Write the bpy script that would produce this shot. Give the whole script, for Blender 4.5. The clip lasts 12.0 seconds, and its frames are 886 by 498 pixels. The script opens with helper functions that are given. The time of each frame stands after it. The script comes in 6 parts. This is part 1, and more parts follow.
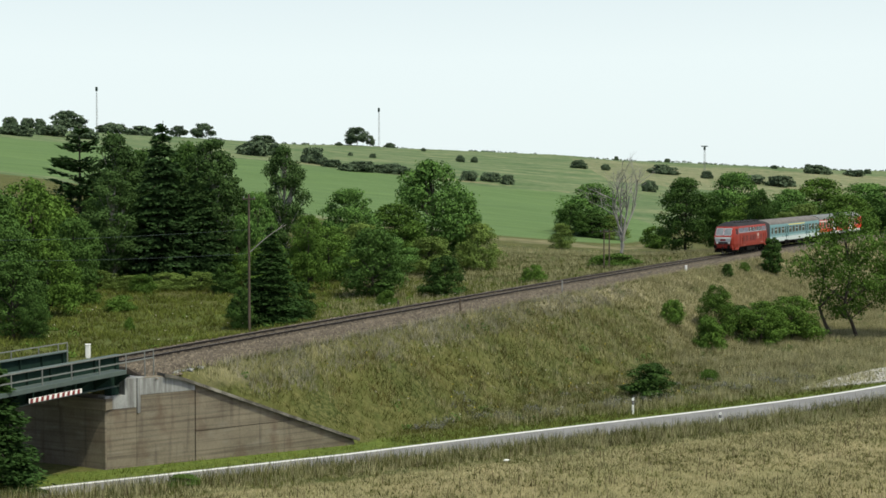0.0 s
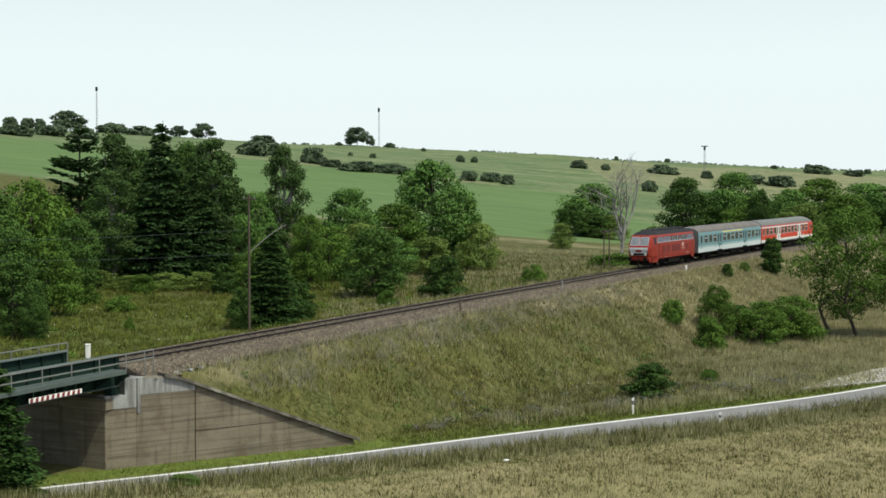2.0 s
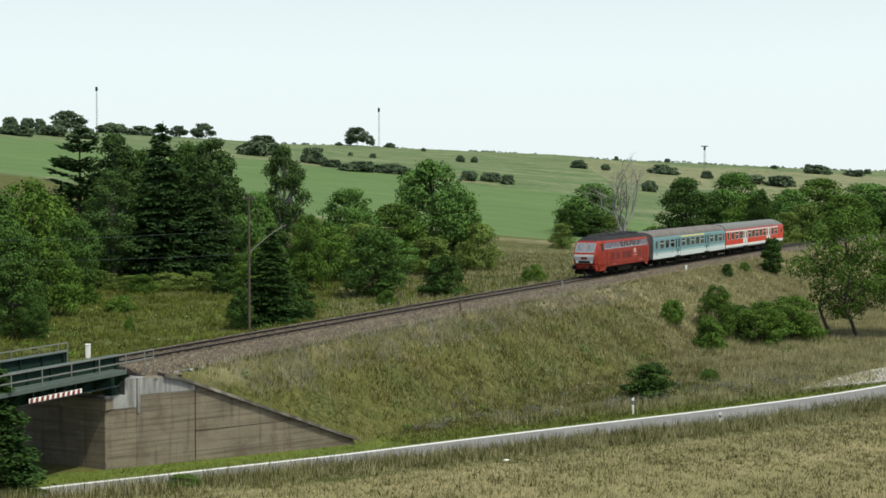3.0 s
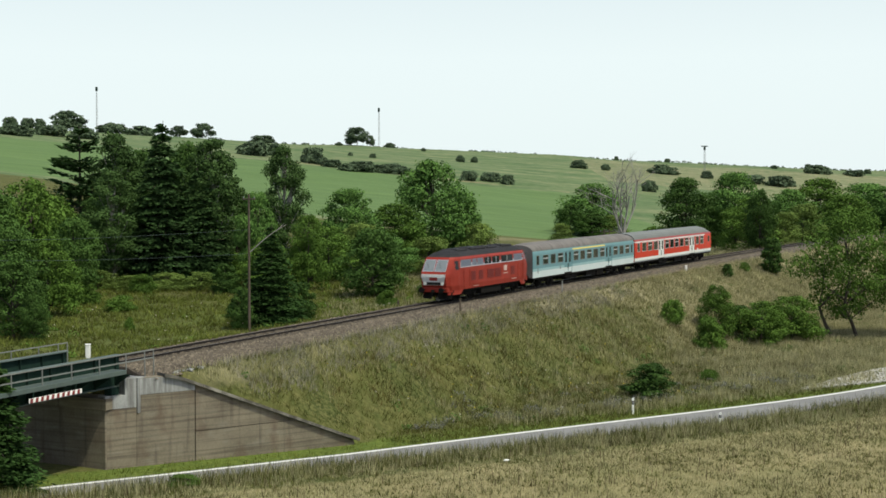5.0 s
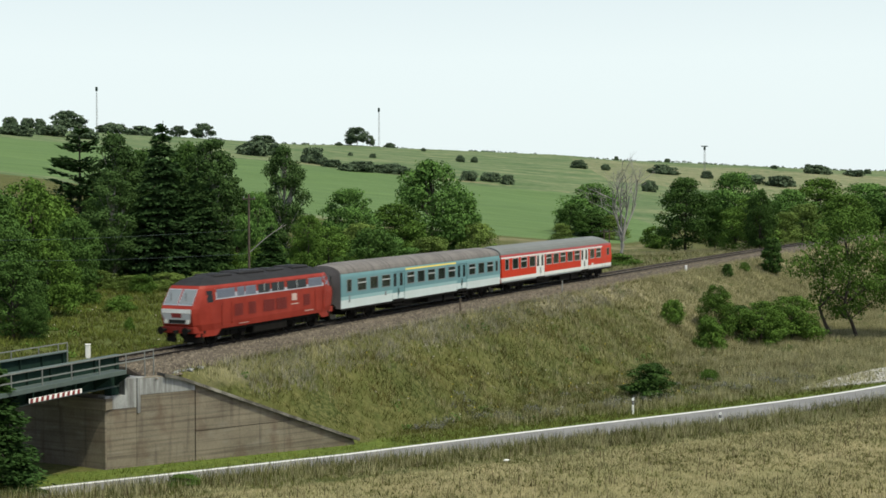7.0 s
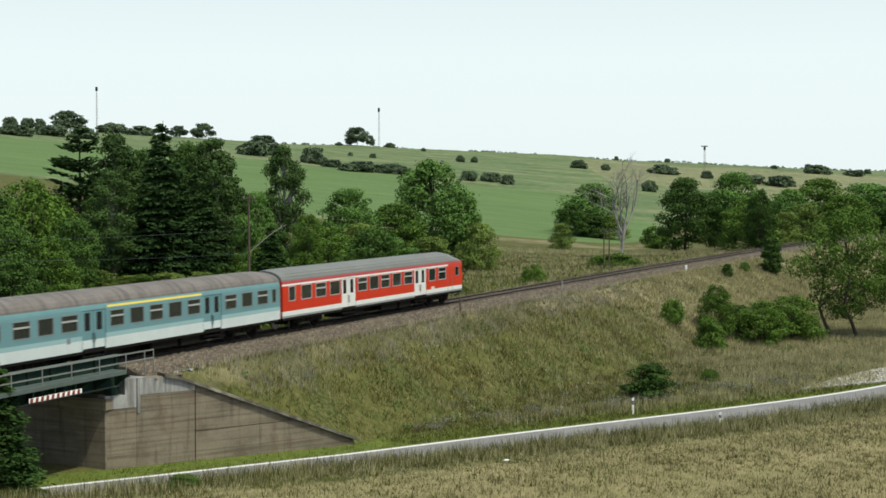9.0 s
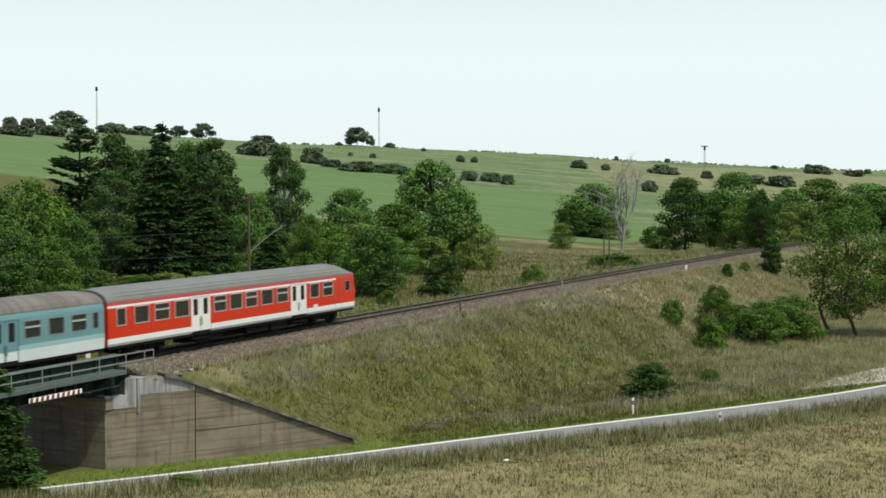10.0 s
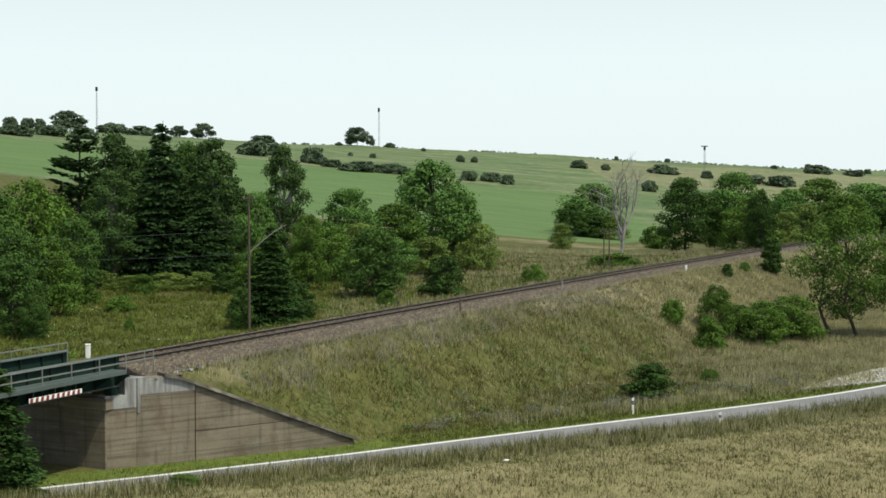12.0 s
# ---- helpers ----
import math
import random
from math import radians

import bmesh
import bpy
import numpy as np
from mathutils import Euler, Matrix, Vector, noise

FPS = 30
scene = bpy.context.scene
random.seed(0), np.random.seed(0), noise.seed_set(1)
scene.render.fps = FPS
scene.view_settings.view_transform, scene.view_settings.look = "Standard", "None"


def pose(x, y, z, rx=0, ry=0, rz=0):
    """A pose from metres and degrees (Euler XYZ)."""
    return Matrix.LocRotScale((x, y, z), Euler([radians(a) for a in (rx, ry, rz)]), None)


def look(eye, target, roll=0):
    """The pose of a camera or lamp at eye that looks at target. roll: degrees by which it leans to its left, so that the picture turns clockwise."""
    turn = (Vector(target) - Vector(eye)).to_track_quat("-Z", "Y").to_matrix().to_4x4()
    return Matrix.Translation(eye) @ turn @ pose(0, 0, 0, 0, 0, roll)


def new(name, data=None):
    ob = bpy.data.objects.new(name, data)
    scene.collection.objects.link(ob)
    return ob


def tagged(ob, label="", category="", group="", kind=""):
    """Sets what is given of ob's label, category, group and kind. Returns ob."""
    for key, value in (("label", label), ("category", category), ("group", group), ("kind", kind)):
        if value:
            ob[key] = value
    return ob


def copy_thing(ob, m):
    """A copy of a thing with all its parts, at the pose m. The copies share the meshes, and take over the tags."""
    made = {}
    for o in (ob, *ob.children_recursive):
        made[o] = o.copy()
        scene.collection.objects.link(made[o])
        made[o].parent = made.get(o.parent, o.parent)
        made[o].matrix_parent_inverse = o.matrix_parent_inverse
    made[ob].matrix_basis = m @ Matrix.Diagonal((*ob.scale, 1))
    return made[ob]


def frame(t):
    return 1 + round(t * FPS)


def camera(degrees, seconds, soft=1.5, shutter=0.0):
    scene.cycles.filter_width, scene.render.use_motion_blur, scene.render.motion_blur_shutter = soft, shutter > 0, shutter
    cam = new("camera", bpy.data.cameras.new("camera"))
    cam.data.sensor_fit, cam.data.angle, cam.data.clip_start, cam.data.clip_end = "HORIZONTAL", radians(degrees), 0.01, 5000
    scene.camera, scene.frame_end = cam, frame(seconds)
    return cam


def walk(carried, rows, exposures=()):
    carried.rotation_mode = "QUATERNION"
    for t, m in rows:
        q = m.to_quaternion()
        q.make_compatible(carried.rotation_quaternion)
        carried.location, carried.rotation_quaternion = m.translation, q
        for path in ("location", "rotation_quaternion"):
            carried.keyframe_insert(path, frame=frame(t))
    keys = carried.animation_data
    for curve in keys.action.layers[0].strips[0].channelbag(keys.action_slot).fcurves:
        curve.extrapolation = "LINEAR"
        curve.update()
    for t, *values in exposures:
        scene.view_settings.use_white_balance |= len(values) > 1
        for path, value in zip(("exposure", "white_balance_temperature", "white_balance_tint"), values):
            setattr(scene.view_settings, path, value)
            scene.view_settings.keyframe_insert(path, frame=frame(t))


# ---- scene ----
# Camera: it stands still on a hillside, looking down a little on the line.
EYE = (0.0, 0.0, 14.7)
DIP = 0.03376
cam = camera(34.70, 12.0, soft=1.6, shutter=0.4)
VIEW = look(EYE, (0.0, math.cos(DIP), 14.7 - math.sin(DIP)))
walk(cam, [(0.0, VIEW), (12.0, VIEW)], exposures=[(0.0, 0.0), (12.0, 0.0)])

# World: a bright hazy sky and one soft sun high behind the camera, from its right.
SUN_HIGH, SUN_TURN = 62.0, 132.0
world = bpy.data.worlds.new("world")
scene.world = world
world.use_nodes = True
wt = world.node_tree
sky = wt.nodes.new("ShaderNodeTexSky")
sky.sky_type = "NISHITA"
sky.sun_disc = False
sky.sun_elevation, sky.sun_rotation = radians(SUN_HIGH), radians(SUN_TURN)
sky.air_density, sky.dust_density, sky.ozone_density = 1.0, 3.0, 1.0
haze = wt.nodes.new("ShaderNodeMix")
haze.data_type = "RGBA"
# the haze is thick at the horizon and thins towards the zenith
where, parts, thin = wt.nodes.new("ShaderNodeTexCoord"), wt.nodes.new("ShaderNodeSeparateXYZ"), wt.nodes.new("ShaderNodeMapRange")
wt.links.new(where.outputs["Generated"], parts.inputs[0])
wt.links.new(parts.outputs["Z"], thin.inputs["Value"])
thin.inputs["From Min"].default_value, thin.inputs["From Max"].default_value = 0.10, 0.45
thin.inputs["To Min"].default_value, thin.inputs["To Max"].default_value = 0.92, 0.0
wt.links.new(thin.outputs[0], haze.inputs[0])
haze.inputs[7].default_value = (6.1, 6.85, 6.85, 1)
wt.links.new(sky.outputs[0], haze.inputs[6])
wt.links.new(haze.outputs[2], wt.nodes["Background"].inputs[0])
wt.nodes["Background"].inputs[1].default_value = 0.145
lamp = bpy.data.lights.new("sun", "SUN")
lamp.energy, lamp.angle, lamp.color = 3.45, radians(2), (0.98, 0.97, 0.74)
sun = new("sun", lamp)
az, el = radians(SUN_TURN), radians(SUN_HIGH)
SUN_FROM = Vector((math.sin(az) * math.cos(el), math.cos(az) * math.cos(el), math.sin(el)))
sun.matrix_world = look(SUN_FROM * 300, (0, 0, 0))


# ---- materials ----
def material(name, base, rough=0.7, metal=0.0, vary=0.15, scale=3.0, fine=40.0, bump=0.2, island=0.0, each=0.0, spec=0.4, tint=None, crisp=0.0):
    """A surface with stains at one scale and grain at another."""
    m = bpy.data.materials.new(name)
    m.use_nodes = True
    t = m.node_tree
    n, link = t.nodes, t.links.new
    bs = n["Principled BSDF"]
    bs.inputs["Roughness"].default_value = rough
    bs.inputs["Metallic"].default_value = metal
    bs.inputs["Specular IOR Level"].default_value = spec
    co = n.new("ShaderNodeTexCoord")
    big, small = n.new("ShaderNodeTexNoise"), n.new("ShaderNodeTexNoise")
    big.inputs["Scale"].default_value, small.inputs["Scale"].default_value = scale, fine
    big.inputs["Detail"].default_value = 5
    for x in (big, small):
        link(co.outputs["Object"], x.inputs["Vector"])
    add = n.new("ShaderNodeMath")
    add.operation = "MULTIPLY_ADD"
    link(small.outputs[0], add.inputs[0])
    add.inputs[1].default_value = 0.45
    link(big.outputs[0], add.inputs[2])
    value = add.outputs[0]
    for amount, socket in ((island, ("ShaderNodeNewGeometry", "Random Per Island")), (each, ("ShaderNodeObjectInfo", "Random"))):
        if amount:
            src, mad = n.new(socket[0]), n.new("ShaderNodeMath")
            mad.operation = "MULTIPLY_ADD"
            link(src.outputs[socket[1]], mad.inputs[0])
            mad.inputs[1].default_value = amount
            link(value, mad.inputs[2])
            value = mad.outputs[0]
    ramp = n.new("ShaderNodeMapRange")
    ramp.inputs["From Min"].default_value, ramp.inputs["From Max"].default_value = 0.35 + crisp, 1.15 + island + each - crisp
    link(value, ramp.inputs["Value"])
    mix = n.new("ShaderNodeMix")
    mix.data_type = "RGBA"
    link(ramp.outputs[0], mix.inputs[0])
    lo = [c * (1 - vary) for c in base]
    hi = [min(1, c * (1 + vary)) for c in (tint or base)]
    mix.inputs[6].default_value, mix.inputs[7].default_value = (*lo, 1), (*hi, 1)
    link(mix.outputs[2], bs.inputs["Base Color"])
    if bump:
        b = n.new("ShaderNodeBump")
        b.inputs["Strength"].default_value, b.inputs["Distance"].default_value = bump, 0.02
        link(small.outputs[0], b.inputs["Height"])
        link(b.outputs[0], bs.inputs["Normal"])
    return m


def streak(m, dark, level, across=None):
    """Dark run-off streaks down a wall, or drawn out another way."""
    t = m.node_tree
    n, link = t.nodes, t.links.new
    bs = n["Principled BSDF"]
    old = bs.inputs["Base Color"].links[0].from_socket
    co, mp, tx, rg, mx = n.new("ShaderNodeTexCoord"), n.new("ShaderNodeMapping"), n.new("ShaderNodeTexNoise"), n.new("ShaderNodeMapRange"), n.new("ShaderNodeMix")
    mp.inputs["Scale"].default_value = across or (2.4, 2.4, 0.22)
    tx.inputs["Scale"].default_value, tx.inputs["Detail"].default_value = 1.3, 7
    rg.inputs["From Min"].default_value, rg.inputs["From Max"].default_value, rg.inputs["To Max"].default_value = level - 0.14, level + 0.10, 0.75
    mx.data_type = "RGBA"
    link(co.outputs["Object"], mp.inputs["Vector"])
    link(mp.outputs[0], tx.inputs["Vector"])
    link(tx.outputs[0], rg.inputs["Value"])
    link(rg.outputs[0], mx.inputs[0])
    link(old, mx.inputs[6])
    mx.inputs[7].default_value = (*dark, 1)
    link(mx.outputs[2], bs.inputs["Base Color"])


def leaf_material(name, base, tint, vary=0.5, through_light=0.10, island=0.22, each=0.30, scale=0.35):
    m = material(name, base, rough=0.8, vary=vary, scale=scale, fine=2.5, bump=0, island=island, each=each, spec=0.08, tint=tint, crisp=0.12)
    t = m.node_tree
    bs, out = t.nodes["Principled BSDF"], t.nodes["Material Output"]
    tr, mx = t.nodes.new("ShaderNodeBsdfTranslucent"), t.nodes.new("ShaderNodeMixShader")
    mx.inputs[0].default_value = through_light
    t.links.new(bs.inputs["Base Color"].links[0].from_socket, tr.inputs[0])
    t.links.new(bs.outputs[0], mx.inputs[1])
    t.links.new(tr.outputs[0], mx.inputs[2])
    t.links.new(mx.outputs[0], out.inputs[0])
    return m


def glass_material(name, colour, rough=0.05):
    m = bpy.data.materials.new(name)
    m.use_nodes = True
    t = m.node_tree
    bs = t.nodes["Principled BSDF"]
    bs.inputs["Base Color"].default_value = (*colour, 1)
    bs.inputs["Roughness"].default_value = rough
    bs.inputs["Transmission Weight"].default_value = 0.85
    bs.inputs["IOR"].default_value = 1.45
    return m


M_LOCO = material("loco_red", (0.220, 0.021, 0.012), 0.5, spec=0.2, vary=0.16, scale=0.9, fine=14, bump=0.03, tint=(0.275, 0.036, 0.023))
M_RED = material("traffic_red", (0.50, 0.032, 0.009), 0.4, spec=0.2, vary=0.08, scale=0.8, fine=12, bump=0.02)
M_PINK = material("faded_red", (0.32, 0.040, 0.040), 0.5, vary=0.1, scale=0.9, fine=12, bump=0.02)
M_PINKISH = material("faded_lettering", (0.50, 0.36, 0.33), 0.6, vary=0.2, bump=0)
M_BIB = material("bib_paint", (0.62, 0.62, 0.61), 0.5, vary=0.16, scale=1.6, fine=14, bump=0.03)
M_LOUVRE = material("dark_red_louvre", (0.150, 0.013, 0.009), 0.55, vary=0.15, scale=1.0, fine=14, bump=0.05)
M_WHITE = material("white_paint", (0.66, 0.67, 0.66), 0.45, vary=0.08, scale=1.3, fine=14, bump=0.03)
M_MINT = material("turquoise_paint", (0.122, 0.245, 0.272), 0.5, spec=0.25, vary=0.12, scale=0.8, fine=12, bump=0.02)
M_MINTPALE = material("pale_turquoise_paint", (0.25, 0.40, 0.425), 0.5, vary=0.1, scale=0.9, fine=12, bump=0.02)
M_PALE = material("light_grey_paint", (0.54, 0.61, 0.62), 0.5, vary=0.1, scale=1.0, fine=12, bump=0.02)
# shading of the white band's under-edge, painted as grey
M_UNDER_EDGE = material("shaded_under_edge", (0.30, 0.33, 0.34), 0.6, vary=0.2, scale=1.0, fine=12, bump=0.02)
M_YELLOW = material("yellow_stripe", (0.66, 0.53, 0.10), 0.5, vary=0.1, bump=0.02)
# soot on the roof; on the coach ends it also paints in shade
M_ROOF_OLD = material("sooty_roof_shaded_ends", (0.15, 0.138, 0.132), 0.8, vary=0.4, scale=0.8, fine=7, bump=0.1)
streak(M_ROOF_OLD, (0.07, 0.065, 0.062), 0.6, (2.2, 0.25, 0.25))
M_ROOF_NEW = material("grey_roof", (0.150, 0.160, 0.158), 0.7, vary=0.14, scale=0.7, fine=8, bump=0.05)
M_ROOF_LOCO = material("black_roof", (0.026, 0.026, 0.029), 0.8, spec=0.15, vary=0.4, scale=1.1, fine=8, bump=0.1)
# soot, and the shade under the train blackened into the same colour
M_BOGIE = material("sooty_shaded_iron", (0.012, 0.011, 0.010), 0.9, spec=0.08, vary=0.4, scale=2.0, fine=20, bump=0.2)
M_STEEL = material("bright_steel", (0.45, 0.43, 0.41), 0.35, 0.9, vary=0.15, scale=4, fine=30, bump=0.05)
M_GRILLE = material("grey_blue_grille", (0.17, 0.19, 0.25), 0.45, 0.25, vary=0.15, scale=2, fine=20, bump=0.1)
M_FRAME = material("window_rubber", (0.17, 0.19, 0.20), 0.6, vary=0.1, bump=0)
M_ALU = material("aluminium_frame", (0.55, 0.56, 0.58), 0.4, 0.6, vary=0.08, bump=0)
M_BAND = material("lilac_grey_paint", (0.36, 0.35, 0.40), 0.5, vary=0.12, bump=0)
M_GLASS = glass_material("window_glass", (0.09, 0.115, 0.115))
M_DARKGLASS = material("dark_glass", (0.012, 0.014, 0.017), 0.12, vary=0.1, bump=0, spec=0.2)
# pale base colour stands in for the sky's reflection on the windscreens
M_SCREEN = material("sky_pale_glass", (0.20, 0.22, 0.23), 0.05, vary=0.1, bump=0, spec=1.0)
M_SEAT = material("seat_cloth", (0.05, 0.09, 0.11), 0.9, vary=0.2, bump=0.1)
M_LINING = material("coach_lining", (0.11, 0.16, 0.15), 0.7, vary=0.1, bump=0)
M_RUBBER = material("black_rubber", (0.018, 0.018, 0.02), 0.8, vary=0.2, bump=0.1)
M_LAMP = material("lamp_lens", (0.75, 0.74, 0.68), 0.15, vary=0.05, bump=0)
M_CONCRETE = material("weathered_concrete", (0.122, 0.104, 0.078), 0.9, vary=0.4, scale=0.55, fine=9, bump=0.35, tint=(0.190, 0.164, 0.122), each=0.3)
streak(M_CONCRETE, (0.235, 0.218, 0.180), 0.68, (0.5, 0.5, 1.6))
streak(M_CONCRETE, (0.060, 0.048, 0.037), 0.62, (0.10, 0.10, 4.2))
streak(M_CONCRETE, (0.044, 0.037, 0.030), 0.71, (2.2, 2.2, 0.18))
streak(M_CONCRETE, (0.100, 0.068, 0.046), 0.66, (0.7, 0.7, 0.5))
M_CONCRETE_NEW = material("pale_concrete", (0.33, 0.34, 0.34), 0.9, vary=0.3, scale=1.2, fine=10, bump=0.3)
streak(M_CONCRETE_NEW, (0.085, 0.08, 0.075), 0.54)
M_COPING = material("coping_stone", (0.27, 0.255, 0.22), 0.9, vary=0.4, scale=1.4, fine=12, bump=0.3)
streak(M_COPING, (0.030, 0.027, 0.022), 0.45, (0.9, 0.9, 0.9))
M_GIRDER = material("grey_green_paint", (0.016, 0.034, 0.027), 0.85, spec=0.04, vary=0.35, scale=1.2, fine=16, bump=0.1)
# paler copy of the girder paint, with the light on flanges and footway coloured in
M_GIRDER_LIT = material("lit_green_grey_paint", (0.085, 0.112, 0.104), 0.7, spec=0.2, vary=0.25, scale=1.4, fine=16, bump=0.1)
M_RAILING = material("galvanised_rail", (0.20, 0.21, 0.20), 0.6, 0.3, vary=0.2, bump=0.05)
M_RUST = material("rusty_rail", (0.022, 0.016, 0.013), 0.8, 0.2, vary=0.35, scale=2, fine=25, bump=0.2)
M_RAILTOP = material("worn_rail_head", (0.16, 0.15, 0.145), 0.5, 0.7, vary=0.15, bump=0)
M_SLEEPER = material("old_sleeper", (0.050, 0.042, 0.035), 0.9, vary=0.35, scale=1.5, fine=18, bump=0.4)
M_BALLAST = material("ballast", (0.058, 0.047, 0.036), 0.95, vary=0.45, scale=0.5, fine=7, bump=0.9, tint=(0.095, 0.078, 0.060))
M_OILED = material("oiled_ballast", (0.048, 0.040, 0.031), 0.95, vary=0.4, scale=0.6, fine=7, bump=0.9, tint=(0.082, 0.068, 0.052))
M_STONE = material("ballast_stones", (0.060, 0.049, 0.040), 0.95, vary=0.4, island=1.2, bump=0.3, tint=(0.185, 0.156, 0.122))
M_OILED_STONE = material("oiled_ballast_stones", (0.042, 0.035, 0.028), 0.95, vary=0.35, island=0.9, bump=0.3, tint=(0.125, 0.104, 0.080))
M_ASPHALT = material("asphalt", (0.180, 0.180, 0.180), 0.9, vary=0.28, scale=0.4, fine=25, bump=0.25)
M_LINE = material("road_marking", (0.70, 0.70, 0.69), 0.8, vary=0.14, scale=2.5, fine=20, bump=0.1)
M_GRAVEL = material("pale_gravel", (0.40, 0.39, 0.37), 0.95, vary=0.25, scale=0.8, fine=12, bump=0.5)
M_BARK = material("grey_bark", (0.060, 0.050, 0.041), 0.95, vary=0.4, scale=2.5, fine=14, bump=0.6)
M_BIRCH = material("birch_bark", (0.30, 0.29, 0.265), 0.85, vary=0.5, scale=3.5, fine=16, bump=0.3)
M_DEADWOOD = material("bleached_dead_wood", (0.27, 0.26, 0.245), 0.9, vary=0.3, scale=2.0, fine=14, bump=0.3)
M_POLE = material("tarred_pole", (0.085, 0.066, 0.05), 0.9, vary=0.3, bump=0.3)
M_BLACK = material("black_paint", (0.02, 0.02, 0.02), 0.6, vary=0.2, bump=0)
M_POSTWHITE = material("white_plastic", (0.80, 0.80, 0.79), 0.5, vary=0.05, bump=0)
M_SIGNRED = material("red_stripe", (0.20, 0.025, 0.025), 0.5, vary=0.15, bump=0)
L_BIRCH = leaf_material("birch_leaves", (0.026, 0.058, 0.017), (0.064, 0.116, 0.033))
L_BROAD = leaf_material("broad_leaves", (0.038, 0.094, 0.022), (0.104, 0.200, 0.046))
L_BRIGHT = leaf_material("bright_leaves", (0.036, 0.084, 0.014), (0.094, 0.168, 0.030))
L_DARK = leaf_material("dark_leaves", (0.021, 0.052, 0.013), (0.058, 0.112, 0.025))
L_NEEDLE = leaf_material("spruce_needles", (0.010, 0.027, 0.009), (0.034, 0.069, 0.021), through_light=0.05)
L_LARCH = leaf_material("larch_needles", (0.011, 0.031, 0.009), (0.034, 0.072, 0.018))
# distance haze is mixed into this leaf colour: greyer and paler green
L_FAR = leaf_material("hazy_far_leaves", (0.042, 0.068, 0.042), (0.086, 0.122, 0.070))
L_OLIVE = leaf_material("olive_leaves", (0.062, 0.106, 0.023), (0.138, 0.200, 0.048))
L_GRASS = leaf_material("meadow_grass", (0.030, 0.044, 0.009), (0.112, 0.116, 0.032), vary=0.4, island=0.25, each=0, scale=0.28, through_light=0.18)
L_GREENGRASS = leaf_material("verge_grass", (0.074, 0.108, 0.018), (0.190, 0.214, 0.050), vary=0.3, island=0.25, each=0, through_light=0.32)
L_STRAW = leaf_material("dry_grass", (0.232, 0.220, 0.106), (0.460, 0.432, 0.250), vary=0.3, island=0.4, each=0, through_light=0.32)
L_BLEACHED = leaf_material("bleached_grass", (0.21, 0.20, 0.15), (0.38, 0.36, 0.30), vary=0.25, island=0.4, each=0, through_light=0.32)
L_THISTLE = leaf_material("grey_thistle_leaves", (0.110, 0.116, 0.098), (0.175, 0.176, 0.156), vary=0.3, island=0.4, each=0)
L_CREAM = leaf_material("cream_flower_heads", (0.42, 0.40, 0.33), (0.55, 0.53, 0.45), vary=0.15)
L_YELLOW = leaf_material("yellow_flower_heads", (0.38, 0.30, 0.03), (0.50, 0.42, 0.06), vary=0.15)
L_RUSSET = leaf_material("russet_grass", (0.056, 0.048, 0.014), (0.135, 0.112, 0.038), vary=0.3, island=0.3, each=0, through_light=0.18)
L_BROWN = leaf_material("brown_seed_heads", (0.055, 0.042, 0.026), (0.11, 0.085, 0.05), vary=0.3)


# ---- the lie of the land ----
HEAD, BEND, RISE = 1.11064, -0.00039, 0.01531
X0, Y0, RAIL0 = -13.362, 87.149, 6.177


def line_at(a):
    """Place of the track's middle at rail height and its heading, a metres up the line."""
    h = HEAD + BEND * a
    return X0 + (np.sin(h) - np.sin(HEAD)) / BEND, Y0 - (np.cos(h) - np.cos(HEAD)) / BEND, RAIL0 + RISE * a, h


def beside(x, y):
    """Metres up the line and metres from it, towards the camera, of a place."""
    a = (x - X0) * math.cos(HEAD) + (y - Y0) * math.sin(HEAD)
    for _ in range(3):
        px, py, _, h = line_at(a)
        a = a + (x - px) * np.cos(h) + (y - py) * np.sin(h)
    px, py, _, h = line_at(a)
    return a, (x - px) * np.sin(h) - (y - py) * np.cos(h)


def road_edge(x):
    """The road's far edge."""
    xc = np.clip(x, -19.2, 35.3)
    y = 83.83 + xc * (0.80077 + xc * (-0.0018654 + xc * (-1.505e-5 + xc * 2.6032e-6)))
    return y + np.where(x < -19.2, (x + 19.2) * 0.80, 0) + np.where(x > 35.3, (x - 35.3) * 0.95, 0)


def road_level(x):
    return np.interp(x, [-19.2, -5.3, 35.3], [0.9, 0.5, 0.0])


ROAD = 4.0
CORNER, TOE = (-17.5, 73.2), (-5.2, 82.9)


def soft_step(v, lo, hi):
    v = np.clip((v - lo) / (hi - lo), 0, 1)
    return v * v * (3 - 2 * v)


def ripple(x, y, s, seed=0.0):
    return (np.sin(x / s + seed) * np.cos(y / s * 1.13 + seed * 2) + 0.6 * np.sin(x / s * 2.3 + y / s * 1.7 + seed) + 0.4 * np.cos(x / s * 4.1 - y / s * 3.7)) / 2


def far_land(x, y):
    z = np.interp(y, [0, 100, 150, 220, 300, 380, 450, 575, 700, 780, 1000, 4500], [3, 5.2, 6.2, 7.6, 10.4, 15.8, 21.7, 31.5, 39.7, 40.5, 33, -40])
    tilt = np.interp(y, [120, 200, 300, 450, 700, 1200], [0, 0.05, 0.10, 0.095, 0.05, 0.02])
    return z - tilt * np.clip(x, -500, 500) + ripple(x, y, 34, 1.0) * np.clip((y - 150) / 400, 0, 1) * 0.9


